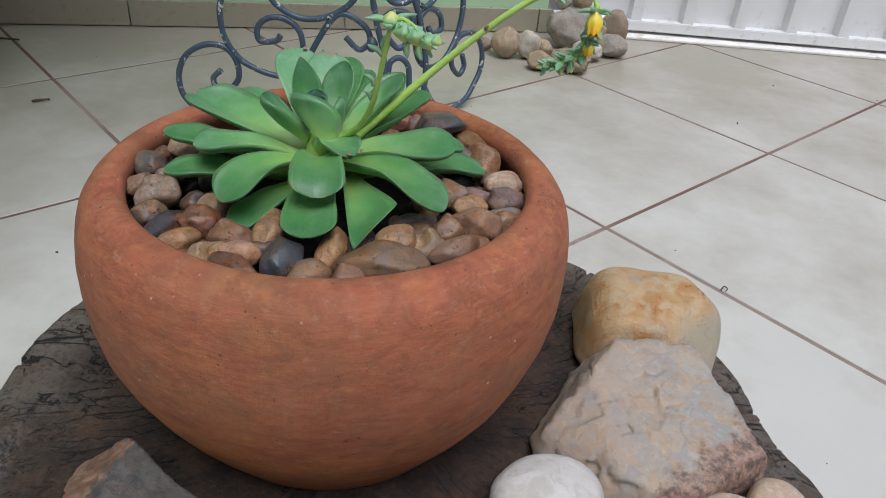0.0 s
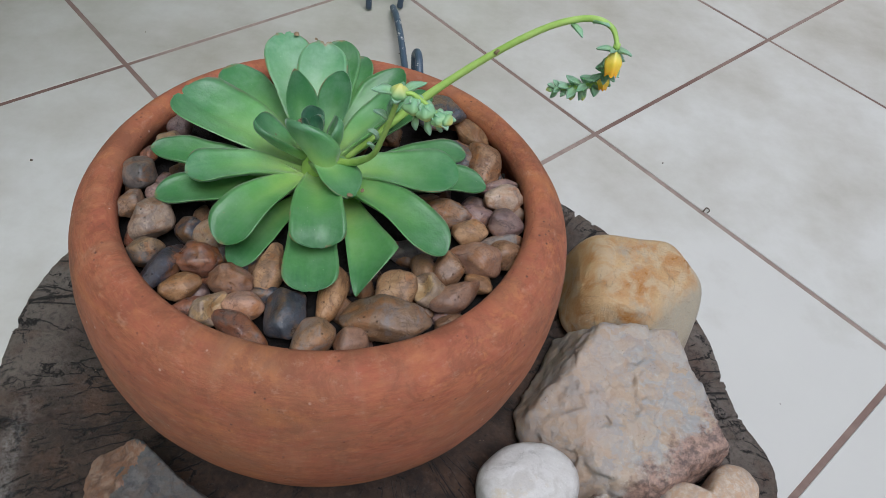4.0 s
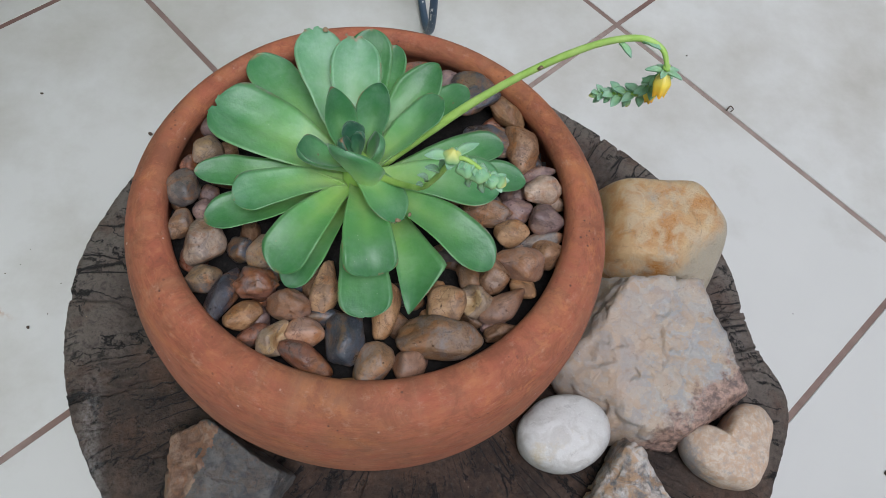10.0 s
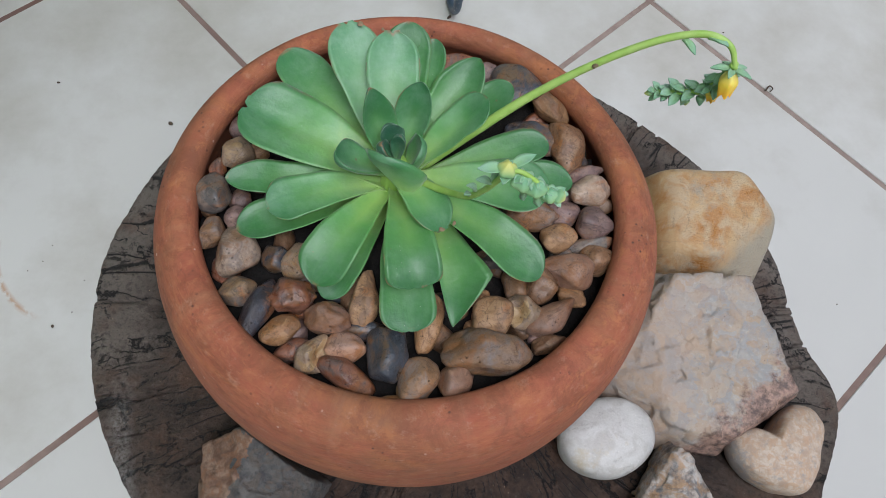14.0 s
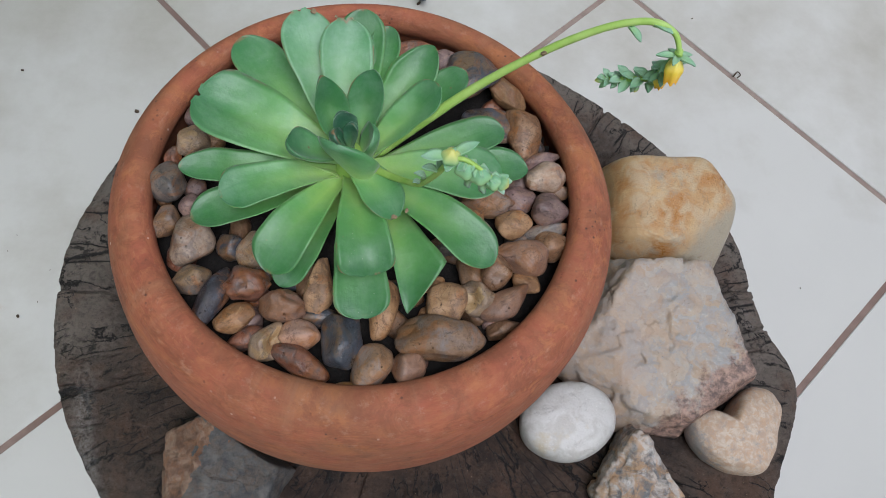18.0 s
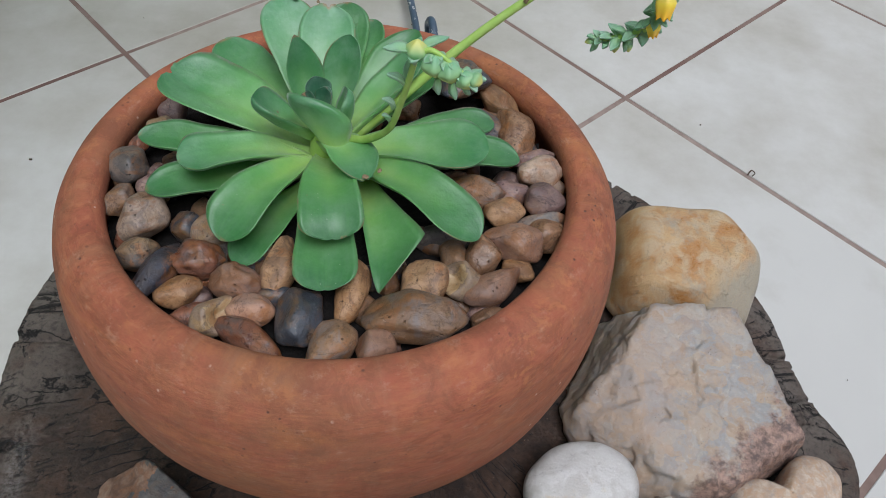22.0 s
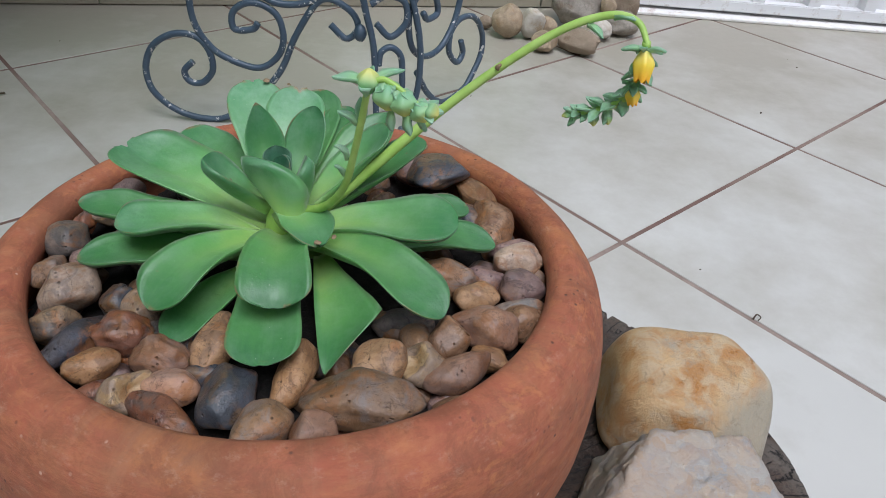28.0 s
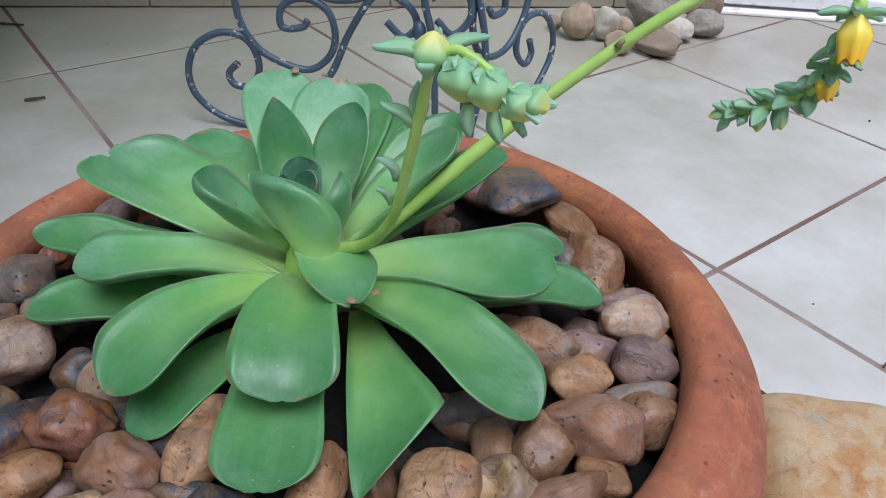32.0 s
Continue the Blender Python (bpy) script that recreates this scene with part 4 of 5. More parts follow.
def worn(seed, n=9, p=8.0, chip=None):
    """A ball worn to n soft faces; p says how crisp the edges between them are, chip is one fresh break. Also tells
    which points lie on that break."""
    rnd = random.Random(seed)
    spin = rnd.uniform(0, 6.28)
    planes = []
    for i in range(n):
        z = 1 - (2 * i + 1) / n
        f = spin + 2.39996 * i + rnd.uniform(-0.35, 0.35)
        r = math.sqrt(max(0.0, 1 - z * z))
        planes.append((r * math.cos(f), r * math.sin(f), z + rnd.uniform(-0.2, 0.2), rnd.uniform(0.84, 1.08)))
    if chip:
        planes.append(chip)
    q = np.array(planes)
    N = q[:, :3] / np.linalg.norm(q[:, :3], axis=1)[:, None] / q[:, 3:]
    lean = np.maximum(BALL_AT @ N.T, 1e-4)
    power = lean**p
    if chip:
        power[:, -1] = lean[:, -1] ** 40
    at = BALL_AT * ((power.sum(1) + 1.24**-p) ** (-1 / p))[:, None]
    at -= 0.5 * (at.max(0) + at.min(0))
    at /= 0.5 * (at.max(0) - at.min(0))
    return at, (lean[:, -1] >= lean.max(1) - 1e-9) if chip else None


def pebble(x, y, a, b, turn, tone, raise_by=0.0, n=9, p=7.0, taper=0.0, bend=0.0, knob=0.0, chip=None, flat=1.0):
    """A pebble lying on the soil: half length and half width in metres, narrowing along its length by taper, bent by bend."""
    seed = int(abs(x) * 1e4) * 7 + int(abs(y) * 1e4)
    rnd = random.Random(seed)
    at, fresh = worn(seed, n + 1, p * 1.25, chip)
    c = flat * min(0.88 * b + 0.001, 0.0108)
    off = Vector((seed % 91, seed % 37, seed % 53))
    verts = []
    for u, v, w in at:
        k = 1 + 0.1 * noise.noise(Vector((u, v, w)) * 1.5 + off) + 0.035 * noise.noise(Vector((u, v, w)) * 3.7 + off)
        if knob:
            k += knob * (noise.noise(Vector((u, v, w)) * 2.6 + off) - 0.6 * max(0.0, noise.noise(Vector((u, v, w)) * 5 + off)))
        u2, v2 = u, v * (1 - taper * u) + bend * (u * u - 0.4)
        verts.append((u2 * a * k, v2 * b * k, w * c * k))
    me = bpy.data.meshes.new("pebble")
    me.from_pydata(verts, [], BALL_FACES)
    me.polygons.foreach_set("use_smooth", [True] * len(me.polygons))
    me.materials.append(M_PEBBLE[tone])
    if chip:
        me.materials.append(M_PEBBLE["fresh"])
        me.polygons.foreach_set("material_index", [int(all(fresh[i] for i in f)) for f in BALL_FACES])
    ob = tagged(new("pebble", me), WORDS[tone], "pebble", "pebbles in the bowl")
    placed(ob, (x, y, 0.2735 + 1.05 * b - c + raise_by), turn, rnd.uniform(-7, 7), rnd.uniform(-7, 7))


pebble(-0.369, -0.420, 0.0090, 0.0085, 30, "mauve", 0.000)
pebble(-0.369, -0.439, 0.0105, 0.0093, 20, "split", 0.000, n=7, p=9)
pebble(-0.358, -0.434, 0.0067, 0.0056, 2, "orange", -0.004)
pebble(-0.379, -0.449, 0.0063, 0.0049, 90, "russet", 0.000, n=6, p=10)
pebble(-0.354, -0.443, 0.0054, 0.0037, 33, "slate", -0.004)
pebble(-0.378, -0.468, 0.0137, 0.0103, 110, "grey", 0.000, p=7)
pebble(-0.363, -0.468, 0.0067, 0.0062, 352, "mauve", -0.004)
pebble(-0.374, -0.493, 0.0103, 0.0071, 79, "umber", 0.000, n=7, p=10)
pebble(-0.362, -0.482, 0.0078, 0.0074, 118, "mauve", 0.000, n=7, p=10)
pebble(-0.359, -0.506, 0.0149, 0.0130, 56, "pale", 0.000, taper=-0.25, p=7)
pebble(-0.337, -0.505, 0.0087, 0.0079, 107, "slate", -0.003, n=7, p=10)
pebble(-0.323, -0.507, 0.0109, 0.0093, 236, "split", -0.002, p=7)
pebble(-0.354, -0.528, 0.0110, 0.0092, 12, "banded", 0.000, n=8, p=8)
pebble(-0.341, -0.537, 0.0184, 0.0075, 72, "black", 0.000, taper=-0.2, n=9, p=9)
pebble(-0.323, -0.527, 0.0127, 0.0096, 8, "russet", 0.000, knob=0.16, p=8)
pebble(-0.327, -0.548, 0.0117, 0.0074, 33, "orange", 0.000, p=6)
pebble(-0.302, -0.539, 0.0135, 0.0097, 355, "pink", 0.000, knob=0.1, p=8)
pebble(-0.320, -0.557, 0.0114, 0.0065, 26, "russet", -0.006)
pebble(-0.307, -0.561, 0.0126, 0.0092, 67, "split", 0.000, n=7, p=12, taper=0.1, chip=(0.1, -0.75, 0.65, 0.62))
pebble(-0.291, -0.555, 0.0115, 0.0085, 1, "pink", 0.000, p=6)
pebble(-0.288, -0.570, 0.0172, 0.0081, 336, "russet", 0.000, taper=-0.2, n=8, p=8)
pebble(-0.268, -0.557, 0.0172, 0.0115, 103, "slate", 0.000, n=8, p=10)
pebble(-0.282, -0.542, 0.0122, 0.0065, 1, "slate", -0.005)
pebble(-0.283, -0.526, 0.0182, 0.0081, 89, "tan", 0.000, taper=0.25, p=7)
pebble(-0.247, -0.536, 0.0183, 0.0085, 89, "orange", -0.005, bend=0.25, p=6)
pebble(-0.251, -0.570, 0.0144, 0.0109, 61, "umber", 0.000, p=7)
pebble(-0.231, -0.569, 0.0098, 0.0094, 49, "pink", 0.000, n=7, p=9)
pebble(-0.214, -0.553, 0.0247, 0.0131, 3, "umber", 0.000, bend=-0.3, n=7, p=9, knob=0.07)
pebble(-0.212, -0.530, 0.0131, 0.0120, 240, "tan", 0.000, n=8, p=8)
pebble(-0.195, -0.527, 0.0120, 0.0102, 321, "split", 0.000, n=7, p=11, chip=(-0.3, -0.6, 0.7, 0.66))
pebble(-0.177, -0.528, 0.0166, 0.0082, 41, "pink", 0.000, taper=0.35, p=6)
pebble(-0.184, -0.508, 0.0118, 0.0104, 226, "brown", 0.000, n=8, p=9)
pebble(-0.198, -0.508, 0.0115, 0.0079, 105, "umber", -0.004)
pebble(-0.168, -0.498, 0.0154, 0.0117, 346, "pink", 0.000, taper=-0.1, p=7)
pebble(-0.150, -0.490, 0.0111, 0.0088, 169, "brown", -0.002, n=6, p=11)
pebble(-0.165, -0.513, 0.0086, 0.0064, 357, "orange", -0.004)
pebble(-0.173, -0.478, 0.0110, 0.0090, 12, "tan", 0.000, p=7)
pebble(-0.152, -0.466, 0.0116, 0.0105, 17, "mauve", 0.000, p=8)
pebble(-0.153, -0.479, 0.0145, 0.0055, 19, "grey", -0.003)
pebble(-0.153, -0.444, 0.0135, 0.0100, 17, "pale", 0.000, p=7)
pebble(-0.156, -0.430, 0.0130, 0.0062, 19, "mauve", -0.003)
pebble(-0.190, -0.464, 0.0164, 0.0098, 2, "umber", 0.000, knob=0.14, n=8, p=8)
pebble(-0.200, -0.473, 0.0102, 0.0089, 312, "orange", -0.004)
pebble(-0.170, -0.459, 0.0110, 0.0090, 9, "mauve", -0.005)
pebble(-0.167, -0.414, 0.0172, 0.0114, 289, "brown", 0.000, n=8, p=9)
pebble(-0.179, -0.384, 0.0165, 0.0076, 319, "orange", 0.000, n=7, p=11)
pebble(-0.205, -0.378, 0.0200, 0.0177, 48, "slate", 0.000, n=8, p=11, flat=0.65)
pebble(-0.189, -0.407, 0.0182, 0.0127, 347, "slate", -0.004, n=8, p=10)
pebble(-0.239, -0.356, 0.0170, 0.0083, 4, "russet", -0.001, n=7, p=9)
pebble(-0.218, -0.362, 0.0119, 0.0083, 352, "mauve", -0.001)
pebble(-0.257, -0.343, 0.0066, 0.0066, 2, "brown", -0.002)
pebble(-0.178, -0.541, 0.0103, 0.0052, 23, "brown", -0.007)
pebble(-0.218, -0.518, 0.0064, 0.0047, 42, "orange", -0.006)
pebble(-0.221, -0.536, 0.0060, 0.0054, 7, "orange", -0.007)
pebble(-0.380, -0.476, 0.0054, 0.0053, 303, "brown", -0.004)
pebble(-0.261, -0.582, 0.0091, 0.0042, 6, "tan", -0.003)
pebble(-0.300, -0.515, 0.0135, 0.0070, 18, "brown", -0.008)
pebble(-0.206, -0.491, 0.0147, 0.0083, 7, "grey", -0.009)
pebble(-0.144, -0.450, 0.0074, 0.0051, 192, "umber", -0.005)
pebble(-0.357, -0.455, 0.0087, 0.0060, 4, "umber", -0.005)

# small stones half sunk between the larger ones
rnd = random.Random(4)
for i in range(46):
    a, r = rnd.uniform(0, 2 * math.pi), 0.112 * math.sqrt(rnd.uniform(0.25, 1))
    pebble(POT.x + r * math.cos(a), POT.y + r * math.sin(a), rnd.uniform(0.007, 0.012), rnd.uniform(0.006, 0.009), rnd.uniform(0, 180), rnd.choice(("grey", "mauve", "brown", "umber", "slate", "russet")), -0.0105)

# stones on the slab
SHELL = bmesh.new()
bmesh.ops.create_icosphere(SHELL, subdivisions=6, radius=1)
SHELL_AT = np.array([v.co for v in SHELL.verts])
SHELL_FACES = [[v.index for v in f.verts] for f in SHELL.faces]
SHELL.free()


def hull_stone(name, seed, centre, planes, p, mats, label, crag=0.0, grain=0.0, lump=0.0):
    """A stone bounded by flat breaks (direction, distance from its middle, which material shows there), the edges worn by p."""
    off = Vector((seed * 3.7, seed * 1.3, seed * 7.1))
    q = np.array([w[:4] for w in planes])
    N = q[:, :3] / np.linalg.norm(q[:, :3], axis=1)[:, None] / q[:, 3:]
    lean = np.maximum(SHELL_AT @ N.T, 1e-3)
    size = (lean**p).sum(1)
    at = SHELL_AT * (size ** (-1 / p))[:, None]
    verts, shift = [], []
    for d, v in zip(SHELL_AT, at):
        v = Vector(v)
        k = lump * noise.noise(v * 28 + off) + grain * (noise.noise(v * 190 + off) + 0.6 * noise.noise(v * 420 + off))
        if crag:
            for zoom, share in ((48, 1.0), (130, 0.4), (320, 0.14)):
                w = v * zoom + off + 0.15 * noise.noise_vector(v * zoom)
                cell = noise.voronoi(w)[1][0]
                k += crag * share * ((w - cell).dot(noise.cell_vector(cell * 7.3) - Vector((0.5, 0.5, 0.5))) + 0.5 * (noise.cell(cell * 3.1) - 0.5))
        v = v * (1 + k / max(0.02, v.length))
        verts.append((v.x, v.y, max(v.z, SLAB - 0.0005 - centre[2])))
        shift.append(0.6 * noise.noise(v * 110 + off) + 0.4 * noise.noise(v * 300 + off))
    me = bpy.data.meshes.new("stone")
    me.from_pydata(verts, [], SHELL_FACES)
    me.polygons.foreach_set("use_smooth", [True] * len(me.polygons))
    for m in mats:
        me.materials.append(m)
    if len(mats) > 1:
        kinds = np.array([w[4] for w in planes])
        first = np.where(kinds[None, :] == 0, lean, 0).max(1)
        other = np.where(kinds[None, :] == 1, lean, 0).max(1)
        on = other + 14.0 * np.array(shift) > first
        me.polygons.foreach_set("material_index", [int(sum(bool(on[i]) for i in f) > 1) for f in SHELL_FACES])
    ob = tagged(new(name, me), label, "stone", "stones on the log slab")
    return placed(ob, centre)


def slab_stone(bm, place, turn, mat, label):
    return placed(tagged(part("stone", bm, mat), label, "stone", "stones on the log slab"), (*place, SLAB - 0.001), turn)


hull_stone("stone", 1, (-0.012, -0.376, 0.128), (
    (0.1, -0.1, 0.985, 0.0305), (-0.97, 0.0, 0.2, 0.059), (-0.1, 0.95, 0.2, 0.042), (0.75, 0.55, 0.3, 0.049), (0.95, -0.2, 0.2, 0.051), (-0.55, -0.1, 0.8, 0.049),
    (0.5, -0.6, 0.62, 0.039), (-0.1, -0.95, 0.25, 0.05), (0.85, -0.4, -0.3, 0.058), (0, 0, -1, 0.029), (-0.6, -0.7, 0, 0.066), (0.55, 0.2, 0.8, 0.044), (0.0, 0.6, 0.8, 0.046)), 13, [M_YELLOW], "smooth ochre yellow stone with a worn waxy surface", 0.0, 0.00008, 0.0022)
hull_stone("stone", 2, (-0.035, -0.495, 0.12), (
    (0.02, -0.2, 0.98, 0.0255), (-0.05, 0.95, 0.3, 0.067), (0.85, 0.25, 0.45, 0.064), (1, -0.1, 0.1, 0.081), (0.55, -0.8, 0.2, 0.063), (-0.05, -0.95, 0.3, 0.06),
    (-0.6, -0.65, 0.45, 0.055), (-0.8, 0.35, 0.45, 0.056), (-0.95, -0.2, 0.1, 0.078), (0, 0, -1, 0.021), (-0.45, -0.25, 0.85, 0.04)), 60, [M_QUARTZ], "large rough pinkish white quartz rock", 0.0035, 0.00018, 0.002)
slab_stone(boulder(3, (36, 37, 33, 30, 30, 32, 36, 36, 32, 30, 30, 32), 0.042, 0.72, (0, 0), 0.5, 0.03, 0.004, 5, 40, (), 0.0, 5), (-0.104, -0.559), 0, M_MILK, "smooth rounded white river pebble")
slab_stone(boulder(4, (35, 45, 39, 15, 11, 26, 34, 32, 30, 31, 36, 33), 0.04, 0.7, (1.5, 0.5), 0.5, 0.03, 0.012, 6, 60), (0.023, -0.558), 0, M_HEART, "heart-shaped grainy tan stone with a grey side")
hull_stone("stone", 5, (-0.05, -0.6, 0.112), (
    (0.0, -0.15, 0.99, 0.019), (-0.857, 0.514, 0.15, 0.0275), (0.815, 0.58, 0.2, 0.0225), (0.0, -1, 0.2, 0.042), (-0.5, -0.1, 0.85, 0.0215), (0.6, 0.1, 0.8, 0.022), (0.9, -0.4, 0.1, 0.034), (-0.9, -0.4, 0.1, 0.036), (0, 0, -1, 0.013), (0, 1, 0.4, 0.041)), 50, [M_CHIPPED], "chipped grey and ochre triangular stone", 0.0032, 0.0004, 0.002)
hull_stone("stone", 6, (-0.345, -0.615, 0.118), (
    (0.15, -0.1, 0.98, 0.0265, 0), (-0.55, 0.1, 0.83, 0.036, 1), (-0.95, -0.1, 0.2, 0.046, 1), (0.486, 0.874, 0.15, 0.027, 0), (-0.35, 0.93, 0.1, 0.046, 1), (0.95, -0.3, 0.1, 0.034, 0),
    (0.0, -1, 0.1, 0.052, 0), (-0.6, -0.75, 0.2, 0.052, 1), (0, 0, -1, 0.019, 0)), 60, [M_SHALE, M_RUSTY], "angular dark slate-grey stone with rusty brown edges", 0.003, 0.0004, 0.003)

# the succulent
CROWN = Vector((-0.272, -0.455, 0.262))
plant = thing("succulent", CROWN, "green rosette succulent with broad fleshy spoon-shaped leaves", "plant")


def blade(bm, base, mid, tip, out, width, cup=0.25, thick=0.0055, waist=0.35, fat=0.8, wave=0.0, bite=0.0, fold=0.0, end=2.3, kite=None, crease=0.0, dent=0.0, tipped=0.6, nu=30, nv=12):
    """A fleshy leaf along a bent line: a waisted base, a broad rounded end with a small point; u and v go into its UV map.
    kite: where its widest corner lies, its half width on either side and how far the corner stands up."""
    uv = bm.loops.layers.uv.verify()
    side = Vector((-out.y, out.x, 0)).normalized()
    rows, where = [], {}
    for i in range(nu + 1):
        u = 1 - (1 - i / nu) ** 1.7
        c = (1 - u) ** 2 * base + 2 * u * (1 - u) * mid + u * u * tip
        t = (2 * (1 - u) * (mid - base) + 2 * u * (tip - mid)).normalized()
        nrm = t.cross(side)
        nrm = nrm.normalized() if nrm.length > 1e-4 else Vector((0, 0, 1))
        if nrm.dot(Vector((-out.x, -out.y, 1.2))) < 0:
            nrm = -nrm
        w = waist + (1 - waist) * (0.5 - 0.5 * math.cos(min(u / fat, 1) * math.pi)) ** 0.9
        if u > fat:
            w *= max(0.3 if bite else 0.03, max(0.0, 1 - ((u - fat) / (1 - fat)) ** end) ** tipped)
        w *= width * 0.5
        th = thick * (1.25 - 0.6 * u) * (1 if u < 0.9 else max(0.12, math.sqrt(max(0, 1 - ((u - 0.9) / 0.1) ** 2))))
        ring = []
        for j in range(2 * nv):
            upper = j <= nv
            s = (j / nv * 2 - 1) if upper else (3 - j / nv * 2)
            lift = cup * (1.9 - 1.5 * u) * w * abs(s) ** 1.7 + 0.1 * w * abs(s) ** 5 * u + fold * w * s + wave * w * math.sin(5 * u + 2.2 * s) - crease * w * math.exp(-(((s + 0.1) / 0.14) ** 2)) * u
            wide = w * s
            if kite:
                at, right, left, rise = kite
                if s > 0:
                    edge = (0.18 + 0.82 * (u / at) ** 1.2) if u < at else 1 - ((u - at) / (1 - at)) ** 1.15
                    wide, lift = right * edge * s, rise * edge * s * s
                else:
                    wide, lift = left * (0.7 + 0.3 * math.sin(math.pi * u)) * (1 if u < at else math.sqrt(max(0, 1 - ((u - at) / (1 - at)) ** 3))) * s, 0.12 * left * s * s
            wide *= 1 + 0.06 * noise.noise((u * 5, math.copysign(2.0, s), tip.x * 400))
            p = c + side * wide + nrm * (lift - (0.0 if upper else th * (1 - abs(s) ** 3.2)))
            p += nrm * 0.16 * width * u * noise.noise(p * (1.1 / width) + tip * 90)
            if u > 0.7:
                f = (u - 0.7) / 0.3
                p -= t * (bite * math.exp(-(((s + 0.1) / 0.16) ** 2)) + 0.12 * bite * abs(math.sin(9 * s + 1))) * f
                p -= nrm * dent * f * f
            v = bm.verts.new(p)
            where[v] = (u, 0.5 + s * 0.5)
            ring.append(v)
        rows.append(ring)
    m = len(rows[0])
    for a, b in zip(rows, rows[1:]):
        for j in range(m):
            f = bm.faces.new((a[j], a[(j + 1) % m], b[(j + 1) % m], b[j]))
            for loop in f.loops:
                loop[uv].uv = where[loop.vert]
    bm.faces.new(rows[0][::-1])
    bm.normal_update()
    return bm


def leaf(tip, width, lift, cup=0.22, start=0.02, mat=None, reach=0.005, bend=0.5, foot=(0.0, 0.0), **more):
    """A leaf of the rosette, from near the axis to its tip; lift raises the middle of its line."""
    tip = Vector(tip) - CROWN
    out = Vector((tip.x, tip.y, 0)).normalized()
    base = out * reach + Vector((*foot, start))
    mid = base.lerp(tip, bend) + Vector((0, 0, lift))
    bm = blade(bmesh.new(), base, mid, tip, out, width, cup, **more)
    bmesh.ops.recalc_face_normals(bm, faces=bm.faces)
    return part("leaf", bm, mat or M_LEAF, plant)


# lower ring, then the middle ring, then the upright heart of the rosette
leaf((-0.358, -0.495, 0.286), 0.025, 0.006, 0.2, 0.012)
leaf((-0.306, -0.5265, 0.271), 0.022, 0.010, 0.15, 0.010)
leaf((-0.257, -0.546, 0.282), 0.0305, 0.017, 0.25, 0.014, fat=0.86, end=3.0, tipped=0.5, bite=0.0005)
leaf((-0.2329, -0.5385, 0.2745), 0.03, 0.008, 0.0, 0.018, foot=(0.017, -0.006), kite=(0.76, 0.0255, 0.003, 0.012))
leaf((-0.166, -0.443, 0.285), 0.024, 0.008, 0.18, 0.012)
leaf((-0.182, -0.420, 0.289), 0.025, 0.006, 0.2, 0.014)
leaf((-0.348, -0.374, 0.292), 0.031, 0.006, 0.2, 0.016, M_PALE)
leaf((-0.3655, -0.4715, 0.3015), 0.020, 0.002, 0.3, 0.018, fold=-0.1, fat=0.74)
leaf((-0.340, -0.4885, 0.3045), 0.027, 0.010, 0.28, 0.022, M_PALE, dent=0.003)
leaf((-0.3125, -0.526, 0.2905), 0.029, 0.02, 0.25, 0.022, dent=0.004, waist=0.32)
leaf((-0.2555, -0.5285, 0.302), 0.0305, 0.02, 0.3, 0.024, dent=0.005, fat=0.88, waist=0.36, end=3.2, tipped=0.5, bite=0.0006)
leaf((-0.186, -0.511, 0.293), 0.028, 0.018, 0.25, 0.022, dent=0.004, waist=0.32)
leaf((-0.1855, -0.4665, 0.307), 0.031, 0.006, 0.3, 0.024, M_PALE, fold=0.12)
leaf((-0.362, -0.4285, 0.3105), 0.047, 0.002, 0.28, 0.022, M_PALE, bite=0.003, waist=0.42, crease=0.14, fat=0.78, end=2.8, tipped=0.55)
leaf((-0.209, -0.400, 0.3135), 0.023, 0.006, 0.3, 0.022)
leaf((-0.229, -0.391, 0.324), 0.027, 0.002, 0.3, 0.022, fat=0.72, end=1.7)
leaf((-0.256, -0.374, 0.318), 0.020, 0.000, 0.3, 0.024)
leaf((-0.272, -0.367, 0.322), 0.029, 0.000, 0.28, 0.024)
leaf((-0.3085, -0.3785, 0.3305), 0.031, -0.006, 0.28, 0.026, M_BLOOM, bite=0.0018)
leaf((-0.2815, -0.3815, 0.3305), 0.031, -0.008, 0.32, 0.028, M_BLOOM, bite=0.0022)
leaf((-0.2435, -0.4975, 0.3105), 0.0225, 0.012, 0.26, 0.034, M_PALE, waist=0.6, bite=0.002, bend=0.45, fat=0.7)
leaf((-0.224, -0.4265, 0.334), 0.023, 0.000, 0.35, 0.028, M_PALE)
leaf((-0.303, -0.4675, 0.330), 0.021, -0.006, 0.35, 0.040, M_YOUNG, tipped=0.75)
leaf((-0.2895, -0.432, 0.3425), 0.020, -0.010, 0.4, 0.034, M_YOUNG, fat=0.68, end=1.8, tipped=0.75)
leaf((-0.2615, -0.424, 0.340), 0.021, -0.010, 0.45, 0.034, M_YOUNG, fat=0.74)
leaf((-0.2775, -0.471, 0.3325), 0.035, -0.001, 0.12, 0.043, M_PALE, bend=0.6, reach=0.013, foot=(0.013, 0.0), fat=0.6, end=2.0, waist=0.45)
leaf((-0.2585, -0.4545, 0.3275), 0.018, -0.004, 0.35, 0.034, M_PALE)
leaf((-0.277, -0.444, 0.327), 0.014, -0.003, 0.6, 0.044, M_DARK, reach=0.002)
leaf((-0.281, -0.456, 0.325), 0.010, -0.003, 0.6, 0.044, M_DARK, reach=0.002)
leaf((-0.271, -0.451, 0.326), 0.009, 0.0, 0.6, 0.046, M_DARK, reach=0.001)
part("trunk", tube([(0, 0, -0.012), (0, 0, 0.02), (0, 0, 0.044)], (0.008, 0.010, 0.006), 16, 10), M_STEM, plant)
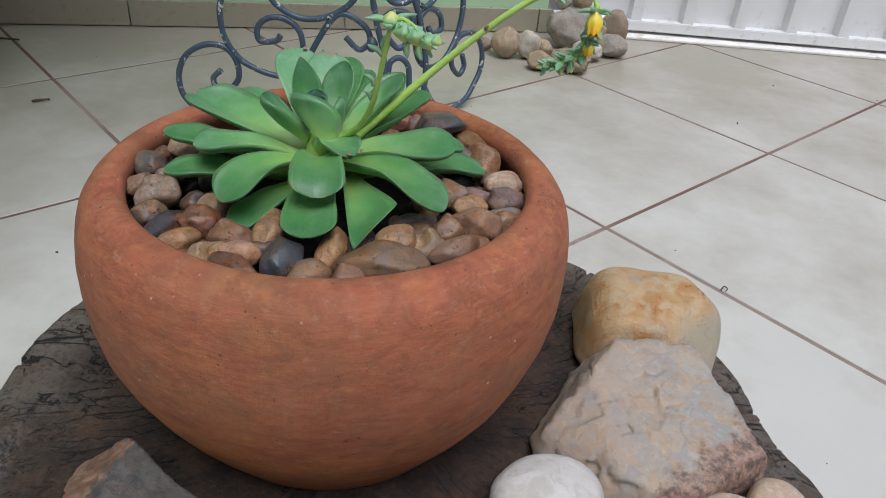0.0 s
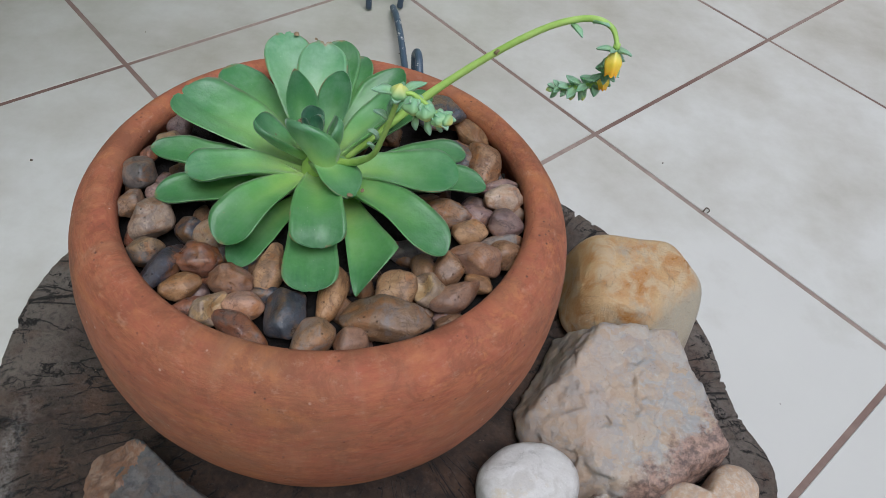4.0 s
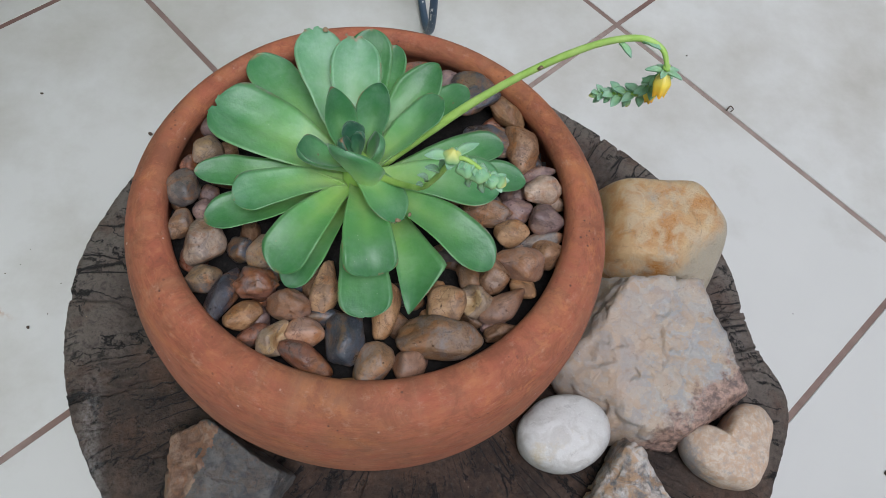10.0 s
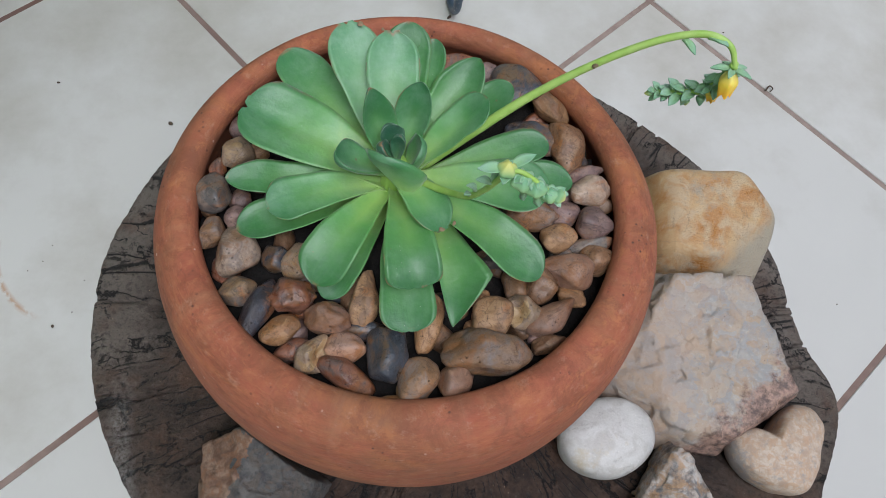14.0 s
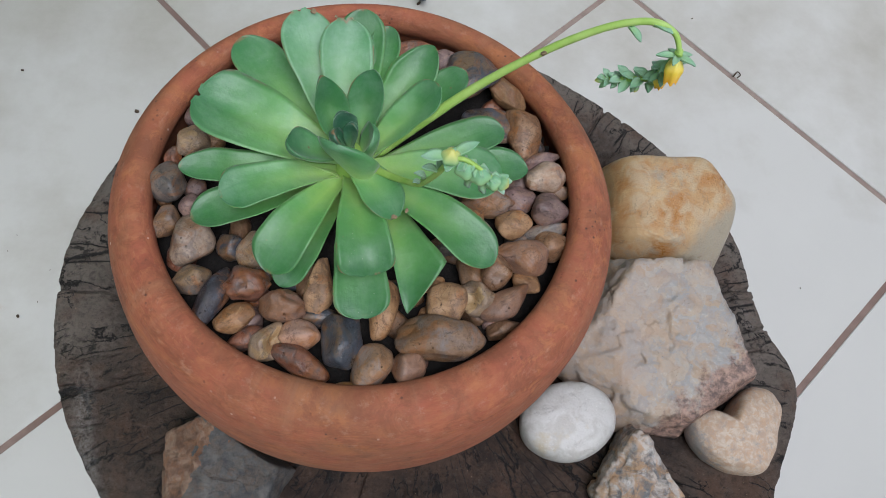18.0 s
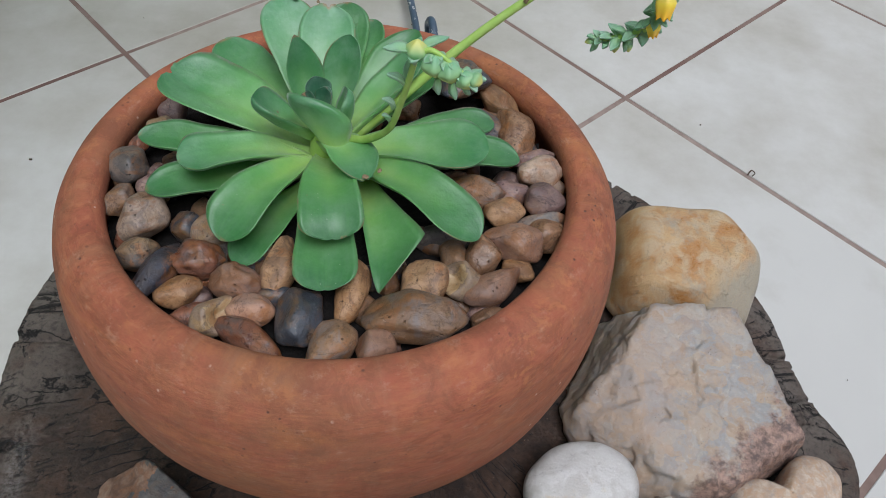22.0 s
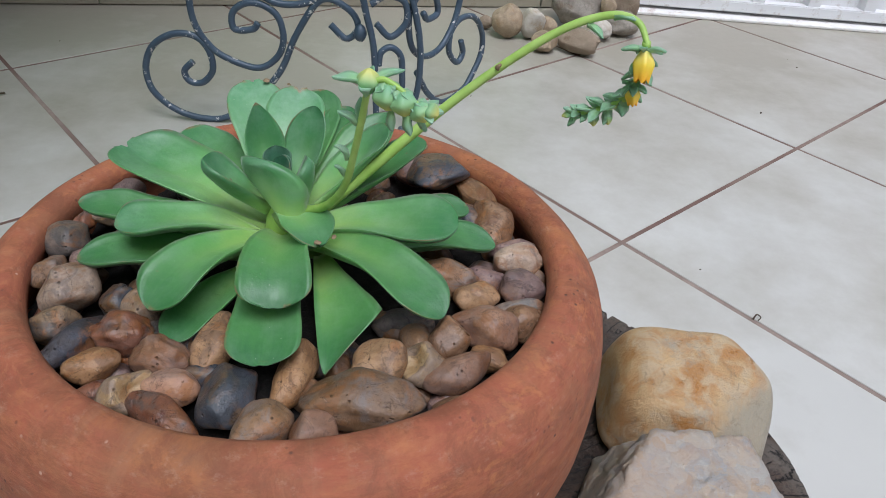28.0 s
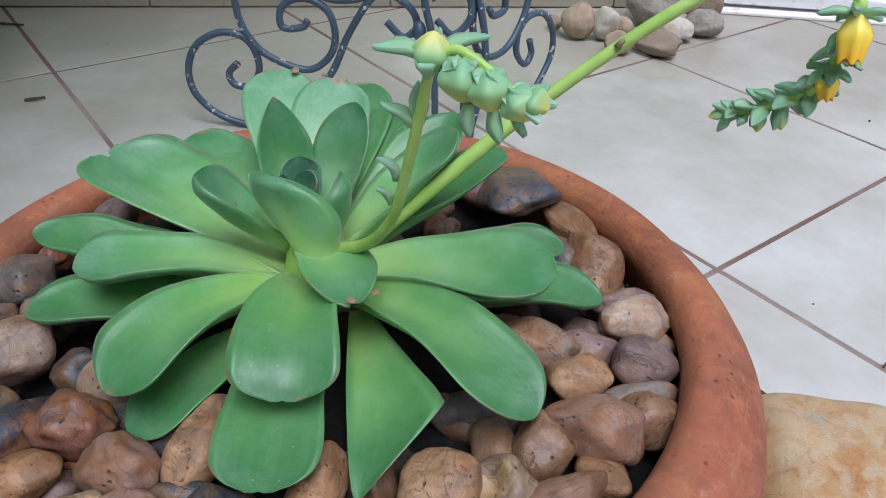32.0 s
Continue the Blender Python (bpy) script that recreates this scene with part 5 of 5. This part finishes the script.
# the dried tips of some leaves and the small wounds on them
for q, size, turn in (((-0.2115, -0.3990, 0.3112), 0.0042, 30), ((-0.2622, -0.4932, 0.3), 0.0013, 0), ((-0.2445, -0.4975, 0.3112), 0.0016, 10), ((-0.238, -0.4935, 0.3125), 0.0014, 50), ((-0.3, -0.3795, 0.3305), 0.0018, 20), ((-0.2865, -0.3825, 0.331), 0.0012, 80), ((-0.3085, -0.3985, 0.312), 0.0012, 0)):
    placed(part("dry_tip", rock(int(size * 1e5), (size, size * 0.8, size * 0.2), 0.4, 3, 3, 0.9, 0.2), M_SCAB, plant, "brown dried scab on a leaf"), Vector(q) - CROWN, turn, 20)


def stalk(points, radii, parent=plant, name="stalk"):
    return part(name, tube([Vector(p) - CROWN for p in points], radii, 14, 48, 0.06), M_STEM, parent)


def leaflet(parent, at, toward, size, wide, mat=None, name="leaflet", curl=0.15):
    """A small pointed leaf from a point towards a direction."""
    a, d = Vector(at) - CROWN, Vector(toward).normalized()
    out = Vector((d.x, d.y, 0))
    out = out.normalized() if out.length > 0.05 else Vector((0.7, -0.7, 0))
    tip = a + d * size
    bend = Vector((0, 0, 1)) - d * d.z
    mid = a.lerp(tip, 0.5) + bend * curl * size
    bm = blade(bmesh.new(), a, mid, tip, out, wide, 0.3, 0.0016, 0.5, 0.5, end=1.7, tipped=0.95, nu=10, nv=5)
    bmesh.ops.recalc_face_normals(bm, faces=bm.faces)
    return part(name, bm, mat or M_SEPAL, parent)


def bell(parent, at, down, size, wide, mat, name="flower", open_by=0.0):
    """A five-sided bell of fused petals hanging from a point, with a toothed mouth; UV u runs to the mouth."""
    a, d = Vector(at) - CROWN, Vector(down).normalized()
    side = d.cross(Vector((0.3, 1, 0.2))).normalized()
    up = d.cross(side).normalized()
    bm = bmesh.new()
    uv = bm.loops.layers.uv.verify()
    rows, where = [], {}
    n = 30
    for i in range(13):
        u = i / 12
        r = wide * (0.45 + 0.62 * math.sin(min(1, u * 1.9) * math.pi / 2)) * ((1 - 0.75 * (max(0, u - 0.5) / 0.5) ** 1.6) if mat is M_BUD else (1 - (0.45 - open_by) * max(0, u - 0.45) / 0.55))
        row = []
        for s in range(n):
            f = 2 * math.pi * s / n
            five = math.cos(5 * f)
            rr = r * (1 + 0.09 * five)
            tooth = 0.0 if mat is M_BUD else size * 0.07 * five * max(0, u - 0.75) / 0.25
            v = bm.verts.new(a + d * (size * u + tooth) + rr * (math.cos(f) * side + math.sin(f) * up))
            where[v] = (u, s / n)
            row.append(v)
        rows.append(row)
    for p, q in zip(rows, rows[1:]):
        for s in range(n):
            f = bm.faces.new((p[s], p[(s + 1) % n], q[(s + 1) % n], q[s]))
            for loop in f.loops:
                loop[uv].uv = where[loop.vert]
    bm.faces.new(rows[0][::-1])
    if open_by <= 0:
        c = bm.verts.new(a + d * size * (1.06 if mat is M_BUD else 0.93))
        where[c] = (1.0, 0.5)
        for s in range(n):
            f = bm.faces.new((rows[-1][s], rows[-1][(s + 1) % n], c))
            for loop in f.loops:
                loop[uv].uv = where[loop.vert]
    bmesh.ops.recalc_face_normals(bm, faces=bm.faces)
    return part(name, bm, mat, parent)


def calyx(parent, at, down, size, wide, spread, turn=0.0):
    d = Vector(down).normalized()
    side = d.cross(Vector((0.3, 1, 0.2))).normalized()
    up = d.cross(side).normalized()
    for i in range(5):
        f = turn + 2 * math.pi * i / 5
        leaflet(parent, at, d * (1 - spread) + spread * (math.cos(f) * side + math.sin(f) * up), size, wide, name="sepal")


# the long arching stalk with the open flower and the hanging tail of buds
long_stalk = stalk([(-0.258, -0.447, 0.292), (-0.232, -0.438, 0.316), (-0.204, -0.430, 0.343), (-0.176, -0.426, 0.3685), (-0.150, -0.425, 0.389), (-0.130, -0.4265, 0.3985), (-0.118, -0.432, 0.3985), (-0.1125, -0.4385, 0.390)], (0.0034, 0.0028, 0.0024, 0.0021, 0.0019, 0.0018, 0.0015, 0.0012))
leaflet(long_stalk, (-0.128, -0.4275, 0.3985), (0.7, -0.5, 0.12), 0.011, 0.004)
leaflet(long_stalk, (-0.138, -0.426, 0.394), (0.6, -0.55, -0.35), 0.010, 0.004)
leaflet(long_stalk, (-0.1765, -0.428, 0.370), (0.5, -0.2, 0.6), 0.004, 0.002, M_SCAB)
bell(long_stalk, (-0.1135, -0.4385, 0.3885), (0.0, -0.42, -0.9), 0.0128, 0.0043, M_FLOWER, "flower", 0.1)
calyx(long_stalk, (-0.1135, -0.438, 0.389), (0.0, -0.42, -0.9), 0.0105, 0.0036, 0.95, 0.4)
tail = stalk([(-0.1135, -0.437, 0.392), (-0.1125, -0.4345, 0.381), (-0.1135, -0.432, 0.370), (-0.117, -0.4295, 0.361), (-0.124, -0.427, 0.3555), (-0.131, -0.425, 0.352), (-0.136, -0.424, 0.350)], (0.0019, 0.0019, 0.0018, 0.0016, 0.0012), long_stalk, "raceme")
bell(long_stalk, (-0.1145, -0.4345, 0.3705), (0.15, -0.25, -1), 0.0082, 0.0032, M_FLOWER, "flower", 0.0)
calyx(long_stalk, (-0.1145, -0.434, 0.371), (0.25, -0.25, -1), 0.0075, 0.004, 0.62, 0.1)
rnd = random.Random(3)
tail_line = spline([(-0.1128, -0.4355, 0.385), (-0.1128, -0.433, 0.373), (-0.117, -0.4295, 0.361), (-0.124, -0.427, 0.3555), (-0.131, -0.425, 0.352), (-0.137, -0.424, 0.350)], 31)
for i, p in enumerate(tail_line):
    ahead = (tail_line[min(i + 1, 30)] - tail_line[max(i - 1, 0)]).normalized()
    a = ahead.cross(Vector((0, 1, 0.2))).normalized()
    b = ahead.cross(a).normalized()
    f = i * 2.4
    d = 0.55 * ahead + 0.85 * (math.cos(f) * a + math.sin(f) * b)
    size = 0.0088 if i < 23 else 0.0064
    leaflet(long_stalk, p, d, size * rnd.uniform(0.85, 1.15), 0.0056 if i < 23 else 0.004)
for q, d, s in (((-0.128, -0.4265, 0.3535), (0.1, -0.3, -1), 0.007), ((-0.1375, -0.424, 0.350), (-0.9, -0.1, -0.3), 0.005), ((-0.122, -0.428, 0.3545), (0.2, -0.4, -1), 0.006)):
    bell(long_stalk, q, d, s, s * 0.32, M_BUD, "bud")

# the short upright stalk with its crook of buds
short_stalk = stalk([(-0.264, -0.461, 0.303), (-0.253, -0.470, 0.310), (-0.2425, -0.4798, 0.321), (-0.2335, -0.491, 0.338), (-0.2283, -0.4985, 0.357), (-0.2245, -0.5035, 0.374), (-0.2215, -0.507, 0.389)], (0.0024, 0.0021, 0.0017, 0.0015, 0.0014, 0.0013))
bell(short_stalk, (-0.2215, -0.507, 0.3875), (0.05, 0.05, 1), 0.0086, 0.0042, M_BUD, "bud")
leaflet(short_stalk, (-0.222, -0.507, 0.391), (-1, -0.1, 0.12), 0.0125, 0.0062)
leaflet(short_stalk, (-0.2215, -0.507, 0.391), (0.25, 0.3, 1), 0.0065, 0.0035)
leaflet(short_stalk, (-0.2205, -0.506, 0.391), (0.9, 0.5, 0.3), 0.0135, 0.0055)
leaflet(short_stalk, (-0.2215, -0.5085, 0.388), (-0.2, -0.7, 0.5), 0.007, 0.005)
crook = stalk([(-0.2215, -0.507, 0.389), (-0.2165, -0.5085, 0.3935), (-0.2115, -0.510, 0.3925), (-0.206, -0.512, 0.3895), (-0.201, -0.5135, 0.3865)], (0.0013, 0.0011, 0.001, 0.0008), short_stalk, "crook")
for q, d, s, w in (((-0.2140, -0.5095, 0.3925), (0.05, -0.1, -1), 0.0105, 0.0037), ((-0.2085, -0.5115, 0.391), (0.2, -0.2, -1), 0.0095, 0.0034), ((-0.203, -0.513, 0.388), (0.6, -0.3, -0.8), 0.008, 0.003), ((-0.2, -0.514, 0.387), (0.9, -0.3, -0.3), 0.006, 0.0024)):
    bell(short_stalk, q, d, s * 0.9, w * 1.35, M_BUD, "bud")
    calyx(short_stalk, q, d, s * 0.5, w * 1.5, 0.6, s * 700)
for q, d, s in (((-0.2125, -0.511, 0.383), (0.1, -0.1, -1), 0.008), ((-0.207, -0.5125, 0.383), (0.3, -0.3, -1), 0.008), ((-0.203, -0.5135, 0.383), (0.5, 0.1, -0.9), 0.007), ((-0.199, -0.514, 0.385), (1, 0.2, 0.1), 0.006), ((-0.2, -0.514, 0.386), (0.7, 0.3, 0.5), 0.006), ((-0.201, -0.5135, 0.385), (0.6, -0.7, -0.2), 0.007)):
    leaflet(short_stalk, q, d, s, 0.004)
leaflet(short_stalk, (-0.2255, -0.503, 0.373), (-0.9, -0.2, 0.6), 0.0095, 0.0042)
leaflet(short_stalk, (-0.2245, -0.503, 0.373), (-0.1, 0.3, 1), 0.010, 0.005)
leaflet(short_stalk, (-0.2305, -0.496, 0.353), (-0.8, -0.2, 0.9), 0.009, 0.0035, curl=0.5)
leaflet(short_stalk, (-0.2325, -0.4935, 0.345), (-0.5, -0.5, 0.8), 0.008, 0.003)

# the wrought-iron plant stand in front of the wall: scrolled legs round an upright
AXIS = (-0.30, 0.225)
stand = thing("plant_stand", (*AXIS, 0), "blue-grey painted wrought-iron plant stand with scrolled legs", "plant stand")


def rod(turn, points, name="scroll", thick=0.0046):
    """A bent rod in the upright plane through the axis that faces the given way: distance out, height."""
    c, s = math.cos(radians(turn)), math.sin(radians(turn))
    part(name, tube([(d * c, d * s, z + 0.004) for d, z in points], (thick, thick), 12, 14 * len(points), 0.05), M_IRON, stand)


rod(186, [(0.290, 0.086), (0.303, 0.072), (0.298, 0.057), (0.280, 0.056), (0.264, 0.075), (0.266, 0.103), (0.282, 0.122), (0.311, 0.124), (0.340, 0.107), (0.355, 0.078), (0.354, 0.046), (0.338, 0.023), (0.315, 0.008), (0.288, 0.001), (0.255, 0.003), (0.215, 0.027), (0.171, 0.078), (0.147, 0.13), (0.119, 0.175), (0.098, 0.184), (0.070, 0.168), (0.062, 0.147), (0.078, 0.132), (0.099, 0.15)], "foot_scroll")
rod(186, [(0.255, 0.31), (0.272, 0.25), (0.278, 0.205), (0.284, 0.175), (0.280, 0.138), (0.260, 0.106), (0.230, 0.089), (0.197, 0.083), (0.172, 0.101), (0.163, 0.127), (0.169, 0.156), (0.189, 0.171), (0.212, 0.171), (0.229, 0.157), (0.228, 0.136), (0.204, 0.137), (0.196, 0.146)])
rod(186, [(0.225, 0.24), (0.214, 0.209), (0.196, 0.188), (0.166, 0.174), (0.130, 0.177), (0.098, 0.194), (0.080, 0.218), (0.07, 0.26)])
rod(20, [(-0.066, 0.30), (-0.061, 0.223), (-0.053, 0.178), (-0.041, 0.124), (-0.037, 0.044), (-0.036, 0.0)], "upright")
rod(20, [(-0.012, 0.30), (-0.002, 0.228), (0.013, 0.18), (0.024, 0.125), (0.024, 0.07), (0.014, 0.02), (0.012, 0.0)], "upright")
rod(20, [(-0.034, 0.10), (-0.031, 0.118), (-0.017, 0.125), (-0.003, 0.112), (0.0, 0.083), (0.001, 0.04)])
rod(20, [(-0.046, 0.184), (-0.025, 0.195), (-0.001, 0.187), (0.003, 0.16), (-0.018, 0.14), (-0.038, 0.158)])
rod(20, [(-0.055, 0.26), (-0.045, 0.225), (-0.026, 0.207), (0.0, 0.215), (0.012, 0.25)])
rod(60, [(0.125, 0.28), (0.133, 0.24), (0.134, 0.199), (0.134, 0.165), (0.120, 0.128), (0.089, 0.1), (0.050, 0.098), (0.021, 0.118), (0.010, 0.154), (0.017, 0.179), (0.041, 0.192), (0.070, 0.178), (0.077, 0.155), (0.054, 0.151), (0.043, 0.162)])
rod(60, [(0.145, 0.097), (0.153, 0.076), (0.139, 0.064), (0.115, 0.087), (0.116, 0.117), (0.139, 0.132), (0.177, 0.126), (0.205, 0.095), (0.209, 0.061), (0.188, 0.031), (0.163, 0.012), (0.109, 0.008), (0.066, 0.035), (0.034, 0.079)], "foot_scroll")
rod(60, [(0.08, 0.25), (0.06, 0.21), (0.03, 0.197), (0.0, 0.215)])
rod(-77, [(0.01, 0.006), (0.06, 0.02), (0.12, 0.024), (0.2, 0.014), (0.25, 0.003), (0.282, 0.002), (0.302, 0.02), (0.306, 0.052), (0.297, 0.085), (0.272, 0.1), (0.25, 0.085), (0.256, 0.066)], "foot_scroll")
bm = rock(5, (0.009, 0.009, 0.012), 0.1, 2, 3)
placed(part("collar", bm, M_IRON, stand, "dark iron collar joining the scrolls"), (-0.058, -0.012, 0.135))

# river stones heaped at the end of the wall
def heap_stone(seed, x, y, size, turn, tone, label, z=0.0, tip=0.0):
    ob = part("river_stone", rock(seed, size, 0.14, 4, 4, 0.95), M_RIVER[tone])
    placed(tagged(ob, label, "stone", "river stones by the gate"), (x, y, z), turn, tip)


heap_stone(21, -0.154, 0.678, (0.031, 0.028, 0.032), 10, "tan", "round tan river stone leaning on the skirting")
heap_stone(22, -0.112, 0.682, (0.022, 0.024, 0.033), 60, "white", "pale upright river stone among the heap", 0, 12)
heap_stone(33, -0.078, 0.692, (0.024, 0.018, 0.02), -25, "tan", "small tan river stone wedged in the heap", 0.004)
heap_stone(23, -0.083, 0.616, (0.025, 0.023, 0.019), 0, "tan", "small round speckled tan river stone")
heap_stone(24, -0.018, 0.628, (0.044, 0.029, 0.022), -22, "brown", "long flat brown-grey river stone on the tiles")
heap_stone(25, 0.020, 0.712, (0.032, 0.026, 0.022), -10, "white", "white oval river stone in the heap", 0.0)
heap_stone(26, -0.012, 0.795, (0.056, 0.045, 0.044), 20, "grey", "large grey river stone at the wall end")
heap_stone(27, 0.075, 0.753, (0.036, 0.03, 0.025), 0, "grey", "flat grey river stone on the tiles")
heap_stone(28, 0.082, 0.825, (0.034, 0.034, 0.043), 0, "brown", "brown river stone against the gate post")
heap_stone(29, -0.037, 0.815, (0.02, 0.02, 0.024), 0, "white", "pale stone on top of the heap", 0.076)
heap_stone(30, 0.004, 0.81, (0.024, 0.02, 0.026), 40, "tan", "tan stone on top of the heap", 0.079)
heap_stone(31, -0.196, 0.712, (0.014, 0.013, 0.014), 0, "brown", "small brown river stone by the skirting")
heap_stone(32, 0.045, 0.772, (0.018, 0.018, 0.018), 40, "tan", "small yellowish river stone in the heap", 0.034)

# the dark pot at the edge of the view
tub = thing("plastic_pot", (-1.15, 0.205, 0), "large black plastic plant pot standing on the tiles", "pot")
part("pot_wall", lathe([(0.118, 0.0), (0.127, 0.004), (0.131, 0.03), (0.142, 0.2), (0.1455, 0.258), (0.139, 0.258), (0.134, 0.2)], 96, 0.002), M_PLASTIC, tub)
part("rim", lathe([(0.139, 0.2585), (0.155, 0.262), (0.157, 0.268), (0.157, 0.288), (0.154, 0.292), (0.144, 0.292), (0.139, 0.27)], 96, 0.002), M_PLASTIC, tub, "rolled black plastic rim")

# litter on the tiles
def speck(x, y, size, seed, label="tiny dark crumb of soil on the tiles"):
    placed(tagged(part("soil_crumb", rock(seed, (size * 0.65, size * 0.4, size * 0.35), 0.4, 4, 2), M_LITTER), label, "crumb", "crumbs on the floor"), (x, y, 0.0), seed * 37)


speck(0.279, 0.428, 0.004, 41)
speck(0.408, 0.664, 0.003, 42)
speck(-0.522, -0.242, 0.0045, 43)
speck(-0.648, -0.203, 0.003, 44)
speck(-0.239, -0.061, 0.0045, 45)
speck(0.232, -0.542, 0.004, 46)
speck(-0.579, -0.471, 0.003, 47)
for i, (x, y) in enumerate(((-0.602, -0.391), (-0.606, -0.408), (-0.617, -0.419), (-0.563, -0.424), (-0.566, -0.456))):
    speck(x, y, 0.0011, 130 + i)
rnd = random.Random(8)
for i in range(26):
    speck(rnd.uniform(-1.1, 0.7), rnd.uniform(-0.5, 0.85), rnd.uniform(0.001, 0.0026), 50 + i)


def twig(points, thick, label):
    placed(tagged(part("twig", tube(points, (thick, thick * 0.7), 7, 12, 0.3), M_LITTER), label, "twig"), (0, 0, 0))


twig([(-0.912, 0.196, 0.003), (-0.90, 0.203, 0.004), (-0.891, 0.212, 0.003)], 0.0022, "short brown twig lying on the tiles")
twig([(-1.19, 0.455, 0.003), (-1.15, 0.465, 0.004), (-1.10, 0.473, 0.003)], 0.0025, "thin dark twig lying near the skirting")
twig([(0.130, -0.125, 0.001), (0.134, -0.120, 0.004), (0.138, -0.123, 0.003), (0.135, -0.126, 0.001)], 0.0008, "curled scrap of dry leaf on a tile joint")
rnd = random.Random(5)
for i in range(22):
    a = rnd.uniform(-0.5, 1.0)
    speck(-1.15 + (0.131 + rnd.uniform(0, 0.012)) * math.cos(a), 0.205 + (0.131 + rnd.uniform(0, 0.012)) * math.sin(a) * 0.98 - 0.01, rnd.uniform(0.003, 0.006), 90 + i, "dark soil crumb at the foot of the plastic pot")

# floor tiles, each a piece of its own
bm = box(bmesh.new(), 0.0032 - SIDE / 2, SIDE / 2 - 0.0032, 0.0032 - BROAD / 2, BROAD / 2 - 0.0032, -0.008, 0.0)
es = [e for e in bm.edges if all(v.co.z > -0.001 for v in e.verts)]
bmesh.ops.bevel(bm, geom=es, offset=0.0006, segments=1, affect="EDGES")
tile_mesh = bpy.data.meshes.new("tile")
bm.to_mesh(tile_mesh)
bm.free()
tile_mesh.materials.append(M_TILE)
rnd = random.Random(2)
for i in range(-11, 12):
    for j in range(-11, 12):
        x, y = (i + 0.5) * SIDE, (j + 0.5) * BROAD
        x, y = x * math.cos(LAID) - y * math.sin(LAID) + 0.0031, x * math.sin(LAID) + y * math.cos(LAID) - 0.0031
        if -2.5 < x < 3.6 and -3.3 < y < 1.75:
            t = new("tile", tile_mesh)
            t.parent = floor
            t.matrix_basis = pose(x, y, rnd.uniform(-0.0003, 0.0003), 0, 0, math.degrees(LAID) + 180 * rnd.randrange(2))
